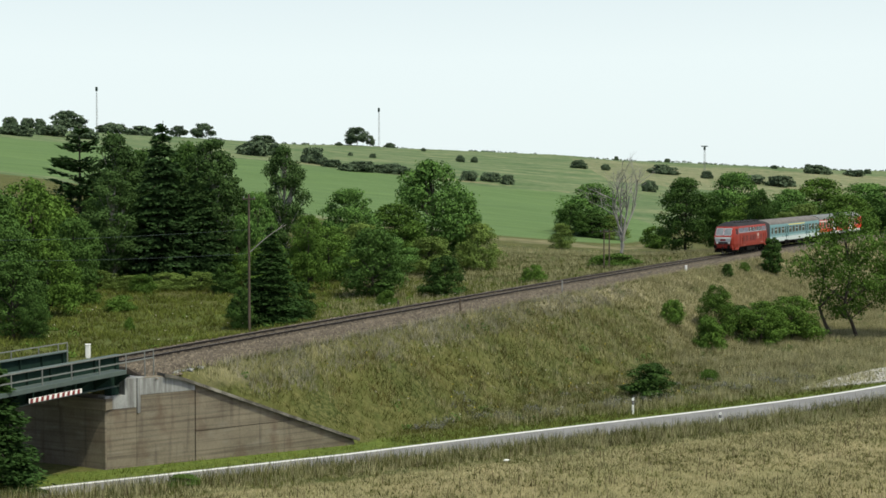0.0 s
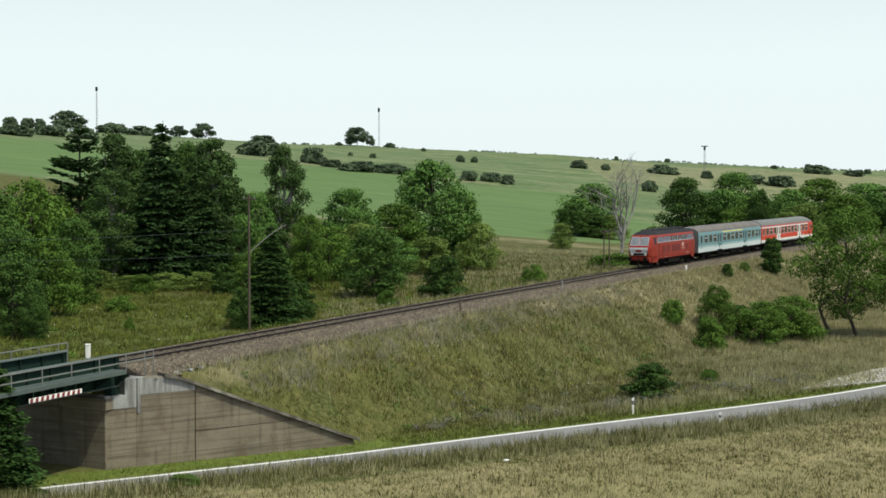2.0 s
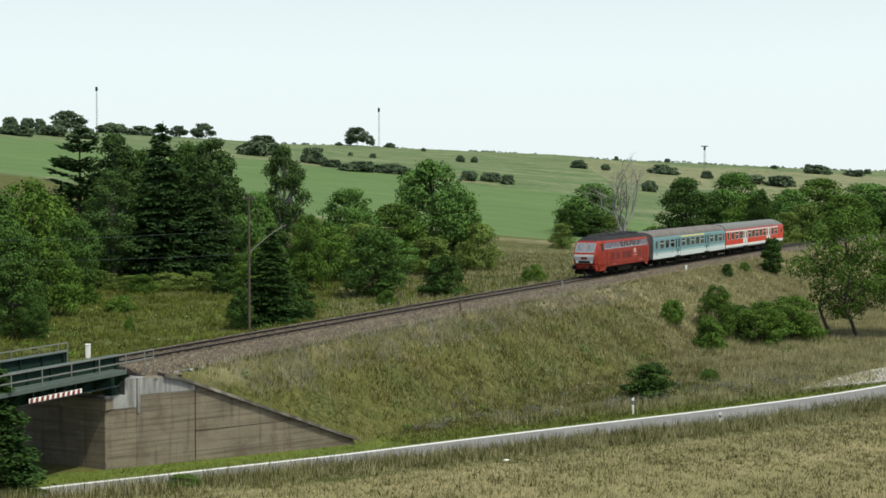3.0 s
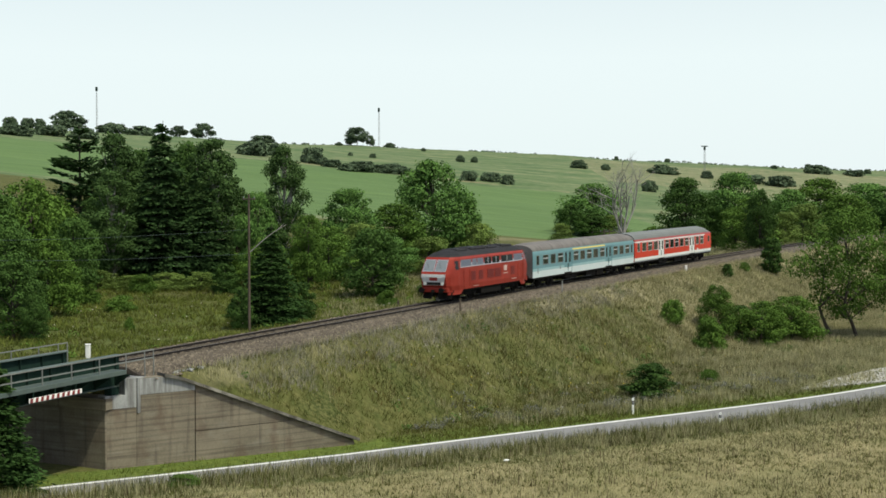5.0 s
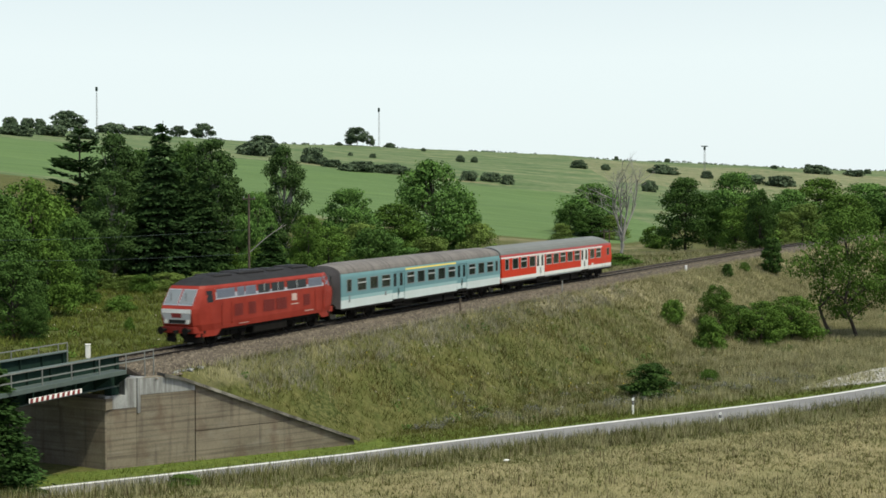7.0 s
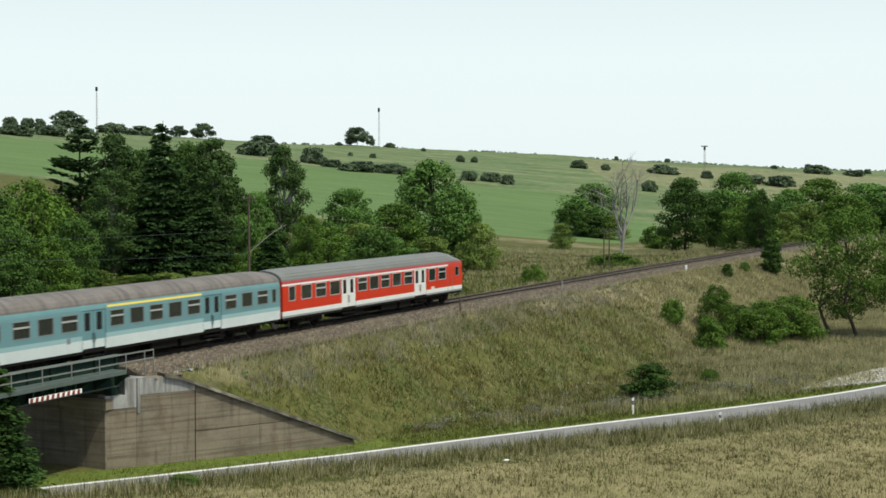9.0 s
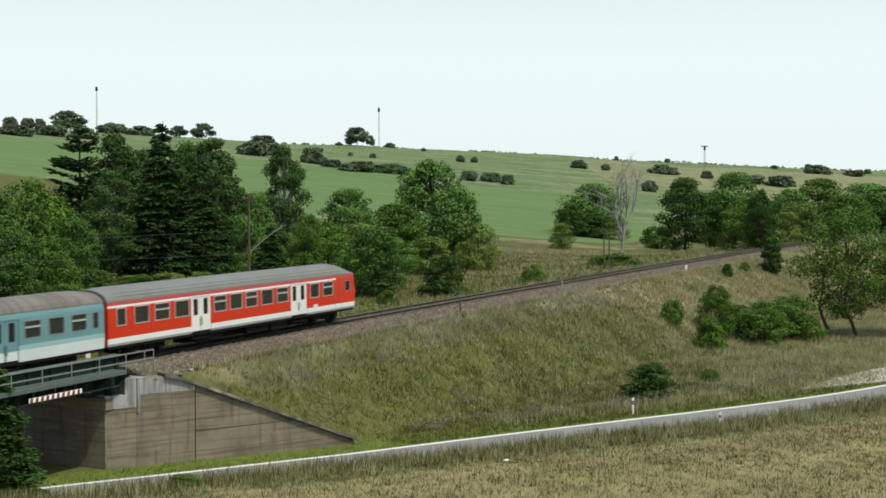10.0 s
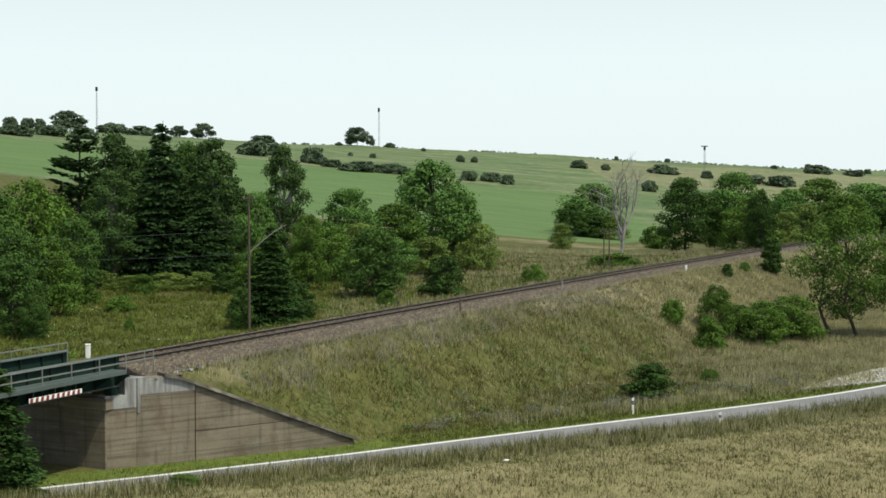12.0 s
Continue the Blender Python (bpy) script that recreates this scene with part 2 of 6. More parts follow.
def ground_at(x, y):
    x, y = np.asarray(x, float), np.asarray(y, float)
    a, d = beside(x, y)
    rz = RAIL0 + RISE * np.clip(a, -120, 400)
    off = (y - road_edge(x)) * 0.79
    near = -off - ROAD
    field = road_level(x) + 0.075 * np.clip(near, 0, 13) + 11.7 * np.clip((62 - y) / 62, 0, 1.5) ** 1.2 - 0.10 + ripple(x, y, 9) * 0.12 * soft_step(near, 1, 6) + (0.36 * soft_step(-x, -22, -4) + 0.34 * soft_step(-x, -4, 11)) * soft_step(near, 0.05, 1.3) * (1 - soft_step(near, 7, 17))
    verge = road_level(x) - 0.10 + 0.035 * np.clip(off, 0, 40) + ripple(x, y, 7) * 0.12 * soft_step(off, 1.5, 6)
    low = np.where(off > 0, verge, field)
    crest = rz - 0.62
    ratio = 1.0 + 0.0135 * np.clip(a, 0, 160)
    slope = crest - np.clip(d - 4.0, 0, 200) / ratio + ripple(x, y, 4, 2.0) * 0.16 * soft_step(d, 4.2, 6.0)
    bank = np.maximum(low, slope)
    w = soft_step(-d, 5, 40)
    back = (crest - 0.5 * soft_step(-d, 3.5, 7)) * (1 - w) + far_land(x, y) * w + ripple(x, y, 6, 3.0) * 0.15 * soft_step(-d, 5, 9)
    z = np.where(d > 0, bank, back)
    z = z - 0.12 * soft_step(4.0 - np.abs(d), 0, 0.8)
    # the way of the road under the bridge, held back by the wing wall and the abutment
    side_wall = (x - CORNER[0]) * -0.617 + (y - CORNER[1]) * 0.787
    cut = road_level(x) - 0.10 + np.clip(np.maximum(off, near) - 9.0, 0, 60) * 0.75
    open_zone = np.where(d > 2.4, side_wall, a + 13.8) < 0.5
    held = (a > -34) & (a < 6) & open_zone & (d > -60)
    cut = np.where((near > 0) & (d > 2.4), np.maximum(cut, field), cut)
    z = np.where(held, np.minimum(z, cut), z)
    return z
# ---- end of the land ----


# ---- building helpers ----
def part(name, bm, mats, parent=None, label="", smooth=False):
    """Links a bmesh as one mesh object under a thing or a part."""
    me = bpy.data.meshes.new(name)
    bm.to_mesh(me)
    bm.free()
    for m in mats if isinstance(mats, (list, tuple)) else [mats]:
        me.materials.append(m)
    if smooth:
        me.polygons.foreach_set("use_smooth", [True] * len(me.polygons))
    ob = new(name, me)
    ob.parent = parent
    return tagged(ob, label) if label else ob


def sheet(name, verts, faces, mats, parent=None, label="", smooth=False, slots=None):
    """The same from plain lists."""
    me = bpy.data.meshes.new(name)
    me.from_pydata(verts, [], faces)
    for m in mats if isinstance(mats, (list, tuple)) else [mats]:
        me.materials.append(m)
    if slots is not None:
        me.polygons.foreach_set("material_index", slots)
    if smooth:
        me.polygons.foreach_set("use_smooth", [True] * len(me.polygons))
    me.update()
    ob = new(name, me)
    ob.parent = parent
    return tagged(ob, label) if label else ob


def box(bm, x0, x1, y0, y1, z0, z1, bevel=0.0, m=None, slot=0):
    r = bmesh.ops.create_cube(bm, size=1, matrix=Matrix.LocRotScale(((x0 + x1) / 2, (y0 + y1) / 2, (z0 + z1) / 2), None, (x1 - x0, y1 - y0, z1 - z0)))
    vs = r["verts"]
    if m is not None:
        bmesh.ops.transform(bm, matrix=m, verts=vs)
    for f in {f for v in vs for f in v.link_faces}:
        f.material_index = slot
    if bevel:
        bmesh.ops.bevel(bm, geom=list({e for v in vs for e in v.link_edges}), offset=bevel, segments=1, affect="EDGES")


def rod(bm, p, q, r0, r1=None, sides=8, slot=0):
    p, q = Vector(p), Vector(q)
    d = q - p
    m = Matrix.Translation((p + q) / 2) @ d.to_track_quat("Z", "Y").to_matrix().to_4x4()
    r = bmesh.ops.create_cone(bm, cap_ends=True, segments=sides, radius1=r0, radius2=r0 if r1 is None else r1, depth=d.length, matrix=m)
    for f in {f for v in r["verts"] for f in v.link_faces}:
        f.material_index = slot


def slab(bm, pts, off, slot=0):
    """A plate on four points, its thickness along off."""
    a = [bm.verts.new(p) for p in pts]
    b = [bm.verts.new(Vector(p) + Vector(off)) for p in pts]
    n = len(a)
    fs = [bm.faces.new(a), bm.faces.new(b[::-1])] + [bm.faces.new((a[i], b[i], b[(i + 1) % n], a[(i + 1) % n])) for i in range(n)]
    for f in fs:
        f.material_index = slot
    bmesh.ops.recalc_face_normals(bm, faces=fs)


def thing(name, label, category, group="", m=None):
    ob = tagged(new(name), label, category, group)
    ob.empty_display_size = 0.2
    if m is not None:
        ob.matrix_basis = m
    return ob


def place(x, y, dz=0.0):
    return float(x), float(y), float(ground_at(x, y)) + dz


# ---- ground ----
def steps(*runs):
    out = []
    for lo, hi, d in runs:
        out += list(np.arange(lo, hi, d))
    return np.array(out + [runs[-1][1]])


GX = steps((-3000, -600, 200), (-600, -200, 25), (-200, -60, 5), (-60, -30, 1.5), (-30, 50, 0.5), (50, 110, 1.5), (110, 300, 8), (300, 600, 25), (600, 3000, 200))
GY = steps((-400, 0, 40), (0, 50, 2.5), (50, 62, 1), (62, 130, 0.5), (130, 230, 1.2), (230, 420, 4), (420, 820, 8), (820, 1500, 60), (1500, 4500, 300))


def ground_material():
    m = bpy.data.materials.new("grassland")
    m.use_nodes = True
    t = m.node_tree
    n, link = t.nodes, t.links.new
    bs = n["Principled BSDF"]
    bs.inputs["Roughness"].default_value = 0.95
    bs.inputs["Specular IOR Level"].default_value = 0.15
    co = n.new("ShaderNodeTexCoord")

    def noise_of(scale, detail=4, stretch=None):
        x = n.new("ShaderNodeTexNoise")
        x.inputs["Scale"].default_value, x.inputs["Detail"].default_value = scale, detail
        if stretch:
            mp = n.new("ShaderNodeMapping")
            mp.inputs["Scale"].default_value = stretch
            mp.inputs["Rotation"].default_value = (0, 0, 0.25)
            link(co.outputs["Object"], mp.inputs["Vector"])
            link(mp.outputs[0], x.inputs["Vector"])
        else:
            link(co.outputs["Object"], x.inputs["Vector"])
        return x.outputs[0]

    def mixed(fac, a, b):
        x = n.new("ShaderNodeMix")
        x.data_type = "RGBA"
        for s, v in ((0, fac), (6, a), (7, b)):
            if hasattr(v, "is_linked"):
                link(v, x.inputs[s])
            else:
                x.inputs[s].default_value = v if s == 0 else (*v, 1)
        return x.outputs[2]

    def ranged(v, lo, hi):
        x = n.new("ShaderNodeMapRange")
        x.inputs["From Min"].default_value, x.inputs["From Max"].default_value = lo, hi
        link(v, x.inputs["Value"])
        return x.outputs[0]

    def mask(name):
        x = n.new("ShaderNodeAttribute")
        x.attribute_name = name
        add = n.new("ShaderNodeMath")
        add.operation = "MULTIPLY_ADD"
        link(edge, add.inputs[0])
        add.inputs[1].default_value = 0.5
        link(x.outputs["Fac"], add.inputs[2])
        return ranged(add.outputs[0], 0.62, 0.88)

    edge = noise_of(0.35, 5)
    patch = ranged(noise_of(0.24, 7), 0.36, 0.64)
    tuft = ranged(noise_of(1.3, 6), 0.3, 0.7)
    speck = ranged(noise_of(4.0, 8), 0.40, 0.60)
    blade = ranged(noise_of(13.0, 4, (1, 1, 0.3)), 0.40, 0.60)
    fine = mixed(0.35, speck, blade)
    meadow = mixed(fine, mixed(patch, (0.024, 0.036, 0.008), (0.072, 0.072, 0.020)), mixed(tuft, (0.076, 0.092, 0.026), (0.142, 0.136, 0.052)))
    pasture = mixed(ranged(noise_of(0.03, 8, (1, 3.5, 1)), 0.38, 0.62), mixed(ranged(noise_of(0.35, 7), 0.40, 0.62), (0.066, 0.112, 0.046), (0.100, 0.150, 0.064)), mixed(ranged(noise_of(0.22, 7), 0.40, 0.60), (0.112, 0.154, 0.068), (0.176, 0.198, 0.104)))
    crop = mixed(ranged(noise_of(0.10, 6, (0.25, 3, 1)), 0.3, 0.7), mixed(speck, (0.070, 0.122, 0.044), (0.092, 0.150, 0.056)), mixed(speck, (0.098, 0.162, 0.056), (0.126, 0.192, 0.070)))
    stubble = mixed(mixed(0.65, speck, blade), mixed(patch, (0.150, 0.144, 0.056), (0.196, 0.170, 0.076)), mixed(patch, (0.215, 0.196, 0.100), (0.285, 0.246, 0.140)))
    straw = mixed(ranged(noise_of(0.05, 6, (1, 5, 1)), 0.35, 0.65), (0.19, 0.17, 0.10), (0.30, 0.265, 0.165))
    lush = mixed(fine, (0.050, 0.082, 0.013), (0.128, 0.162, 0.034))
    col = meadow
    for name, c in (("pasture", pasture), ("crop", crop), ("straw", straw), ("stubble", stubble), ("lush", lush)):
        col = mixed(mask(name), col, c)
    link(col, bs.inputs["Base Color"])
    b = n.new("ShaderNodeBump")
    b.inputs["Strength"].default_value, b.inputs["Distance"].default_value = 0.7, 0.12
    link(noise_of(2.6, 6), b.inputs["Height"])
    link(b.outputs[0], bs.inputs["Normal"])
    return m


def land_use(x, y):
    """How far each kind of growth holds at a place."""
    a, d = beside(x, y)
    off = (y - road_edge(x)) * 0.79
    near = -off - ROAD
    crop_top = np.interp(x, [-200, -140, -60, -15, 46, 70], [452, 450, 455, 450, 440, 430])
    crop_low = np.interp(x, [-220, -90, -40, 5, 30, 60], [330, 318, 285, 262, 262, 330])
    crop_right = 46 - (y - 440) * 0.10 - 30 * soft_step(440 - y, 90, 190)
    crop = np.minimum(np.minimum((crop_top - y) / 8, (y - crop_low) / 6), (crop_right - x) / 5)
    pasture = np.minimum((y - crop_low + 10) / 8, (-d - 60) / 10)
    strips = np.where(x > 60, np.minimum((y - 520 + x * 0.3) / 20, (690 - y) / 20), -1)
    brink = np.clip(1.2 - np.abs(y - crop_top - 5) / 6, 0, 1) * (x > -190) * (x < 40)
    lip = np.minimum((crop_low - y) / 4, (y - crop_low + 22) / 4) * (x > -15) * (x < 40)
    return {
        "crop": np.clip(crop, 0, 1),
        "pasture": np.clip(pasture, 0, 1),
        "straw": np.maximum(np.maximum(np.clip(np.maximum(strips, lip), 0, 1) * 0.47, brink * 0.62), 0.42 * soft_step(d, 3.2, 3.7) * soft_step(-d, -6.4, -4.6) * soft_step(-a, -85, -60) * (a > -11) + 0.56 * soft_step(a, 26, 66) * (d > 3.3) * soft_step(off, 10, 18)),
        "stubble": np.clip((near - 5.0) / 2.5, 0, 1),
        "lush": np.maximum(np.maximum(0.46 * soft_step(off, 1, 3) * soft_step(-off, -14, -9) * soft_step(x, 4, 14) * soft_step(-x, -60, -44) * (d > 6), 0.48 * soft_step(-d, 5, 9) * soft_step(-y, -150, -125) * soft_step(-x, 0, 9)), np.clip(np.minimum(off + 6.5, 4.0 - off) / 1.5, 0, 1) * (d > 0) * (ground_at(x, y) - road_level(x) < 0.7) * 0.75),
    }


def build_ground():
    xs, ys = np.meshgrid(GX, GY)
    zs = ground_at(xs, ys)
    nx, ny = len(GX), len(GY)
    verts = np.stack([xs, ys, zs], -1).reshape(-1, 3)
    idx = np.arange(nx * ny).reshape(ny, nx)
    faces = np.stack([idx[:-1, :-1], idx[:-1, 1:], idx[1:, 1:], idx[1:, :-1]], -1).reshape(-1, 4)
    ob = sheet("ground", verts.tolist(), faces.tolist(), ground_material(), smooth=True)
    for name, v in land_use(xs, ys).items():
        at = ob.data.attributes.new(name, "FLOAT", "POINT")
        at.data.foreach_set("value", v.reshape(-1).astype(np.float32))
    tagged(ob, "rolling grassland with green crop field and mown hay", "ground", kind="structure")


build_ground()


# ---- road ----
def ribbon(name, label, xs, o0, o1, lift, mat, thick=0.12, category="road", parent=None):
    """A strip along the road between two distances from its far edge (towards the camera is positive)."""
    verts, faces = [], []
    for i, x in enumerate(xs):
        s = float(road_edge(x + 0.05) - road_edge(x - 0.05)) / 0.1
        n = Vector((s, -1, 0)).normalized()
        p = Vector((x, float(road_edge(x)), float(road_level(x))))
        for o, dz in ((o0, lift), (o1, lift), (o1, lift - thick), (o0, lift - thick)):
            verts.append(tuple(p + n * o + Vector((0, 0, dz))))
    for i in range(len(xs) - 1):
        b = i * 4
        for k in range(4):
            faces.append((b + k, b + (k + 1) % 4, b + 4 + (k + 1) % 4, b + 4 + k))
    faces += [(3, 2, 1, 0), tuple(len(verts) - 4 + k for k in range(4))]
    ob = sheet(name, verts, faces, mat, parent)
    return tagged(ob, label, category, kind="structure") if not parent else tagged(ob, label)


RX = np.concatenate([np.arange(-60, -22, 4), np.arange(-22, 60, 1.5), np.arange(60, 400, 12)])
road = ribbon("road", "narrow grey asphalt country road with white edge lines", RX, 0.0, ROAD, 0.0, M_ASPHALT, 0.3)
ribbon("edge_line", "worn white edge line", RX, 0.12, 0.42, 0.006, M_LINE, 0.02, parent=road)


def build_layby():
    rim = [(27.5, 109.2), (31, 111.6), (36, 115.2), (42, 119.2), (52, 125.5), (66, 134.6), (66, 143), (54, 136), (44, 128.4), (37.0, 122.0), (32, 115.6)]
    bm = bmesh.new()
    top = [bm.verts.new((x, y, float(road_level(x)) + 0.02 + 0.03 * max(0, (y - float(road_edge(x))) * 0.79))) for x, y in rim]
    f = bm.faces.new(top)
    r = bmesh.ops.extrude_face_region(bm, geom=[f])
    bmesh.ops.translate(bm, verts=[v for v in r["geom"] if isinstance(v, bmesh.types.BMVert)], vec=(0, 0, -0.25))
    bmesh.ops.recalc_face_normals(bm, faces=bm.faces)
    tagged(part("gravel_layby", bm, M_GRAVEL), "pale gravel turnout beside the asphalt road", "gravel", kind="structure")


build_layby()


# ---- track ----
def along(a, d=0.0, dz=0.0):
    """The pose on the line: x up the line, y away from the camera."""
    x, y, z, h = line_at(a)
    return Matrix.Translation((x + math.sin(h) * d, y - math.cos(h) * d, z + dz)) @ Euler((0, -math.atan(RISE), h)).to_matrix().to_4x4()


def swept(name, profile, a0, a1, step, mats, parent=None, label="", slots=None, cap=True):
    """A profile of (towards the camera, up) drawn along the line."""
    verts, faces, mi = [], [], []
    aa = np.linspace(a0, a1, max(2, int((a1 - a0) / step) + 1))
    k = len(profile)
    for a in aa:
        x, y, z, h = line_at(float(a))
        for d, u in profile:
            verts.append((x + math.sin(h) * d, y - math.cos(h) * d, z + u))
    for i in range(len(aa) - 1):
        for j in range(k):
            faces.append((i * k + j, i * k + (j + 1) % k, (i + 1) * k + (j + 1) % k, (i + 1) * k + j))
            mi.append(slots[j] if slots else 0)
    if cap:
        faces += [tuple(range(k - 1, -1, -1)), tuple(len(verts) - k + j for j in range(k))]
        mi += [0, 0]
    return sheet(name, verts, faces, mats, parent, label, slots=mi)


A_FACE, A_LEFT = -14.4, -34.0
tagged(swept("ballast_bed", [(-3.3, -0.75), (-1.75, -0.17), (1.75, -0.17), (2.0, -0.20), (3.35, -0.78), (3.35, -1.2), (-3.3, -1.2)], A_FACE + 2.4, 330, 1.5, [M_BALLAST, M_OILED], slots=[0, 1, 0, 0, 0, 0, 0]), "brown-grey crushed stone ballast bed under the track", "ballast", kind="structure")
tagged(swept("ballast_bed", [(-3.3, -0.75), (-1.75, -0.17), (1.75, -0.17), (3.6, -0.95), (3.6, -1.2), (-3.3, -1.2)], -80, A_LEFT - 1.2, 2, M_BALLAST), "brown-grey crushed stone ballast bed under the track", "ballast", kind="structure")
RAIL = [(-0.07, -0.16), (-0.07, -0.135), (-0.015, -0.11), (-0.015, -0.05), (-0.036, -0.035), (-0.036, 0), (0.036, 0), (0.036, -0.035), (0.015, -0.05), (0.015, -0.11), (0.07, -0.135), (0.07, -0.16)]
for d in (0.75, -0.75):
    tagged(swept("rail", [(p + d, q) for p, q in RAIL], -80, 330, 3, [M_RUST, M_RAILTOP], slots=[0, 0, 0, 0, 0, 1, 0, 0, 0, 0, 0, 0]), "rusty steel rail with a bright worn head", "rail", "rails of the track", kind="structure")


def build_sleepers():
    bm = bmesh.new()
    box(bm, -0.13, 0.13, -1.3, 1.3, -0.33, -0.163, 0.015)
    first = None
    a = A_FACE + 1.6
    while a < 150:
        if first is None:
            first = tagged(part("sleeper", bm, M_SLEEPER), "weathered timber sleeper bedded in ballast", "sleeper", "sleepers of the track")
            first.matrix_basis = along(a)
        else:
            copy_thing(first, along(a))
        a += 0.63


def build_stones():
    """Loose stones on the ballast shoulder, too many to count."""
    rng = np.random.default_rng(5)
    n = 46000
    a = A_FACE + 2.6 + rng.random(n) ** 1.3 * 140
    d = rng.uniform(-2.4, 3.75, n)
    x, y, z, h = line_at(a)
    up = np.interp(d, [-3.3, -1.75, 1.75, 2.0, 3.35, 3.6], [-0.75, -0.17, -0.17, -0.20, -0.75, -0.74])
    keep = (np.abs(np.abs(d) - 0.75) > 0.12)
    p = np.stack([x + np.sin(h) * d, y - np.cos(h) * d, z + up], -1)[keep]
    n = len(p)
    base = np.array([(1, 0, 0), (-0.5, 0.87, 0), (-0.5, -0.87, 0), (0.1, 0.1, 1)])
    size = rng.uniform(0.035, 0.105, (n, 1, 1))
    jit = rng.uniform(-0.4, 0.4, (n, 4, 3))
    v = p[:, None, :] + (base[None] + jit) * size
    inner = np.abs(d[keep]) < 1.62
    for pick, mat, label in ((~inner, M_STONE, "loose grey and brown stones on the ballast shoulder"), (inner, M_OILED_STONE, "dark oily stones between and beside the rails")):
        w = v[pick]
        f = np.array([(0, 1, 3), (1, 2, 3), (2, 0, 3)])[None] + (np.arange(len(w)) * 4)[:, None, None]
        ob = sheet("ballast_stones", w.reshape(-1, 3).tolist(), f.reshape(-1, 3).tolist(), mat)
        tagged(ob, label, "ballast", kind="stuff")


# ---- bridge and walls ----
GROW = Vector((math.cos(HEAD), math.sin(HEAD), 0))


def build_bridge():
    th = thing("railway_bridge", "dark green steel plate girder railway bridge", "bridge")
    span0, span1 = A_LEFT - 0.5, -13.0
    for d, end, top in ((2.25, span1, 0.62), (-2.25, span1 + 1.1, 0.46)):
        swept_g = [(d - 0.02, -0.95), (d - 0.02, top), (d + 0.02, top), (d + 0.02, -0.95)]
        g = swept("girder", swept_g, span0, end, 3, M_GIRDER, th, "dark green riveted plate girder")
        swept("top_flange", [(d - 0.2, top + 0.002), (d - 0.2, top + 0.045), (d + 0.2, top + 0.045), (d + 0.2, top + 0.002)], span0, end, 3, M_GIRDER_LIT, g)
        swept("bottom_flange", [(d - 0.2, -1.00), (d - 0.2, -0.952), (d + 0.2, -0.952), (d + 0.2, -1.00)], span0, end, 3, M_GIRDER_LIT, g)
        a = end - 0.4
        while a > span0:
            b = bmesh.new()
            for s in (-1, 1):
                box(b, -0.015, 0.015, min(0.022 * s, 0.17 * s), max(0.022 * s, 0.17 * s), -0.95, top)
            st = part("stiffener", b, M_GIRDER, g)
            st.matrix_basis = along(a, d)
            a -= 1.65
    # footway beside the near girder, carried on brackets
    swept("walkway", [(2.45, -0.24), (2.45, -0.03), (3.35, -0.03), (3.35, -0.24)], span0, -13.75, 3, M_GIRDER_LIT, th, "grey steel footway plates")
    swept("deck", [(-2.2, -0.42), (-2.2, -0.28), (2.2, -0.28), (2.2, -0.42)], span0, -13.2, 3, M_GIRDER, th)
    a = -13.4
    while a > span0:
        b = bmesh.new()
        slab(b, [(-0.03, -0.2, -0.85), (-0.03, -1.1, -0.315), (-0.03, -1.1, -0.305), (-0.03, -0.2, -0.305)], (0.06, 0, 0))
        k = part("bracket", b, M_GIRDER, th)
        k.matrix_basis = along(a, 2.25)
        a -= 1.65
    for d, a0, a1, out in ((3.2, span0, -11.3, 0), (-3.3, span0, -10.6, 0)):
        rail = thing("railing", "grey steel bridge railing with square posts", "railing")
        base = -0.05
        bm_posts = [a1, a1 - 0.75] + list(np.arange(a1 - 2.3, a0, -2.1))
        for i, a in enumerate(bm_posts):
            b = bmesh.new()
            box(b, -0.028, 0.028, -0.028, 0.028, base if i > 1 else -0.95, base + 0.80, 0.008)
            k = part("post", b, M_RAILING, rail)
            k.matrix_basis = along(float(a), d)
        for z in (base + 0.40, base + 0.82):
            swept("handrail", [(d - 0.03, z - 0.03), (d - 0.03, z + 0.03), (d + 0.03, z + 0.03), (d + 0.03, z - 0.03)], a0, a1, 2.1, M_RAILING, rail)
    swept("far_walkway", [(-3.4, -0.30), (-3.4, -0.05), (-2.45, -0.05), (-2.45, -0.30)], span0, -11.6, 3, M_GIRDER_LIT, th)
    # height warning board under the girder
    bar = thing("warning_board", "red and white striped clearance board hung below the girder", "sign", m=along(-17.3, 3.40, -0.62))
    b = bmesh.new()
    box(b, -3.75, -0.0, -0.02, 0.02, -0.11, 0.11, 0.01)
    part("board", b, M_POSTWHITE, bar)
    for i in range(10):
        b = bmesh.new()
        x = -3.71 + i * 0.37
        slab(b, [(x, -0.024, -0.105), (x + 0.19, -0.024, -0.105), (x + 0.24, -0.024, 0.105), (x + 0.05, -0.024, 0.105)], (0, -0.004, 0))
        part("stripe", b, M_SIGNRED, bar, "red stripe")
    for x in (-3.4, -1.9, -0.4):
        b = bmesh.new()
        box(b, x - 0.03, x + 0.03, 0.02, 0.06, -0.1, 0.385)
        part("hanger", b, M_GIRDER, bar)


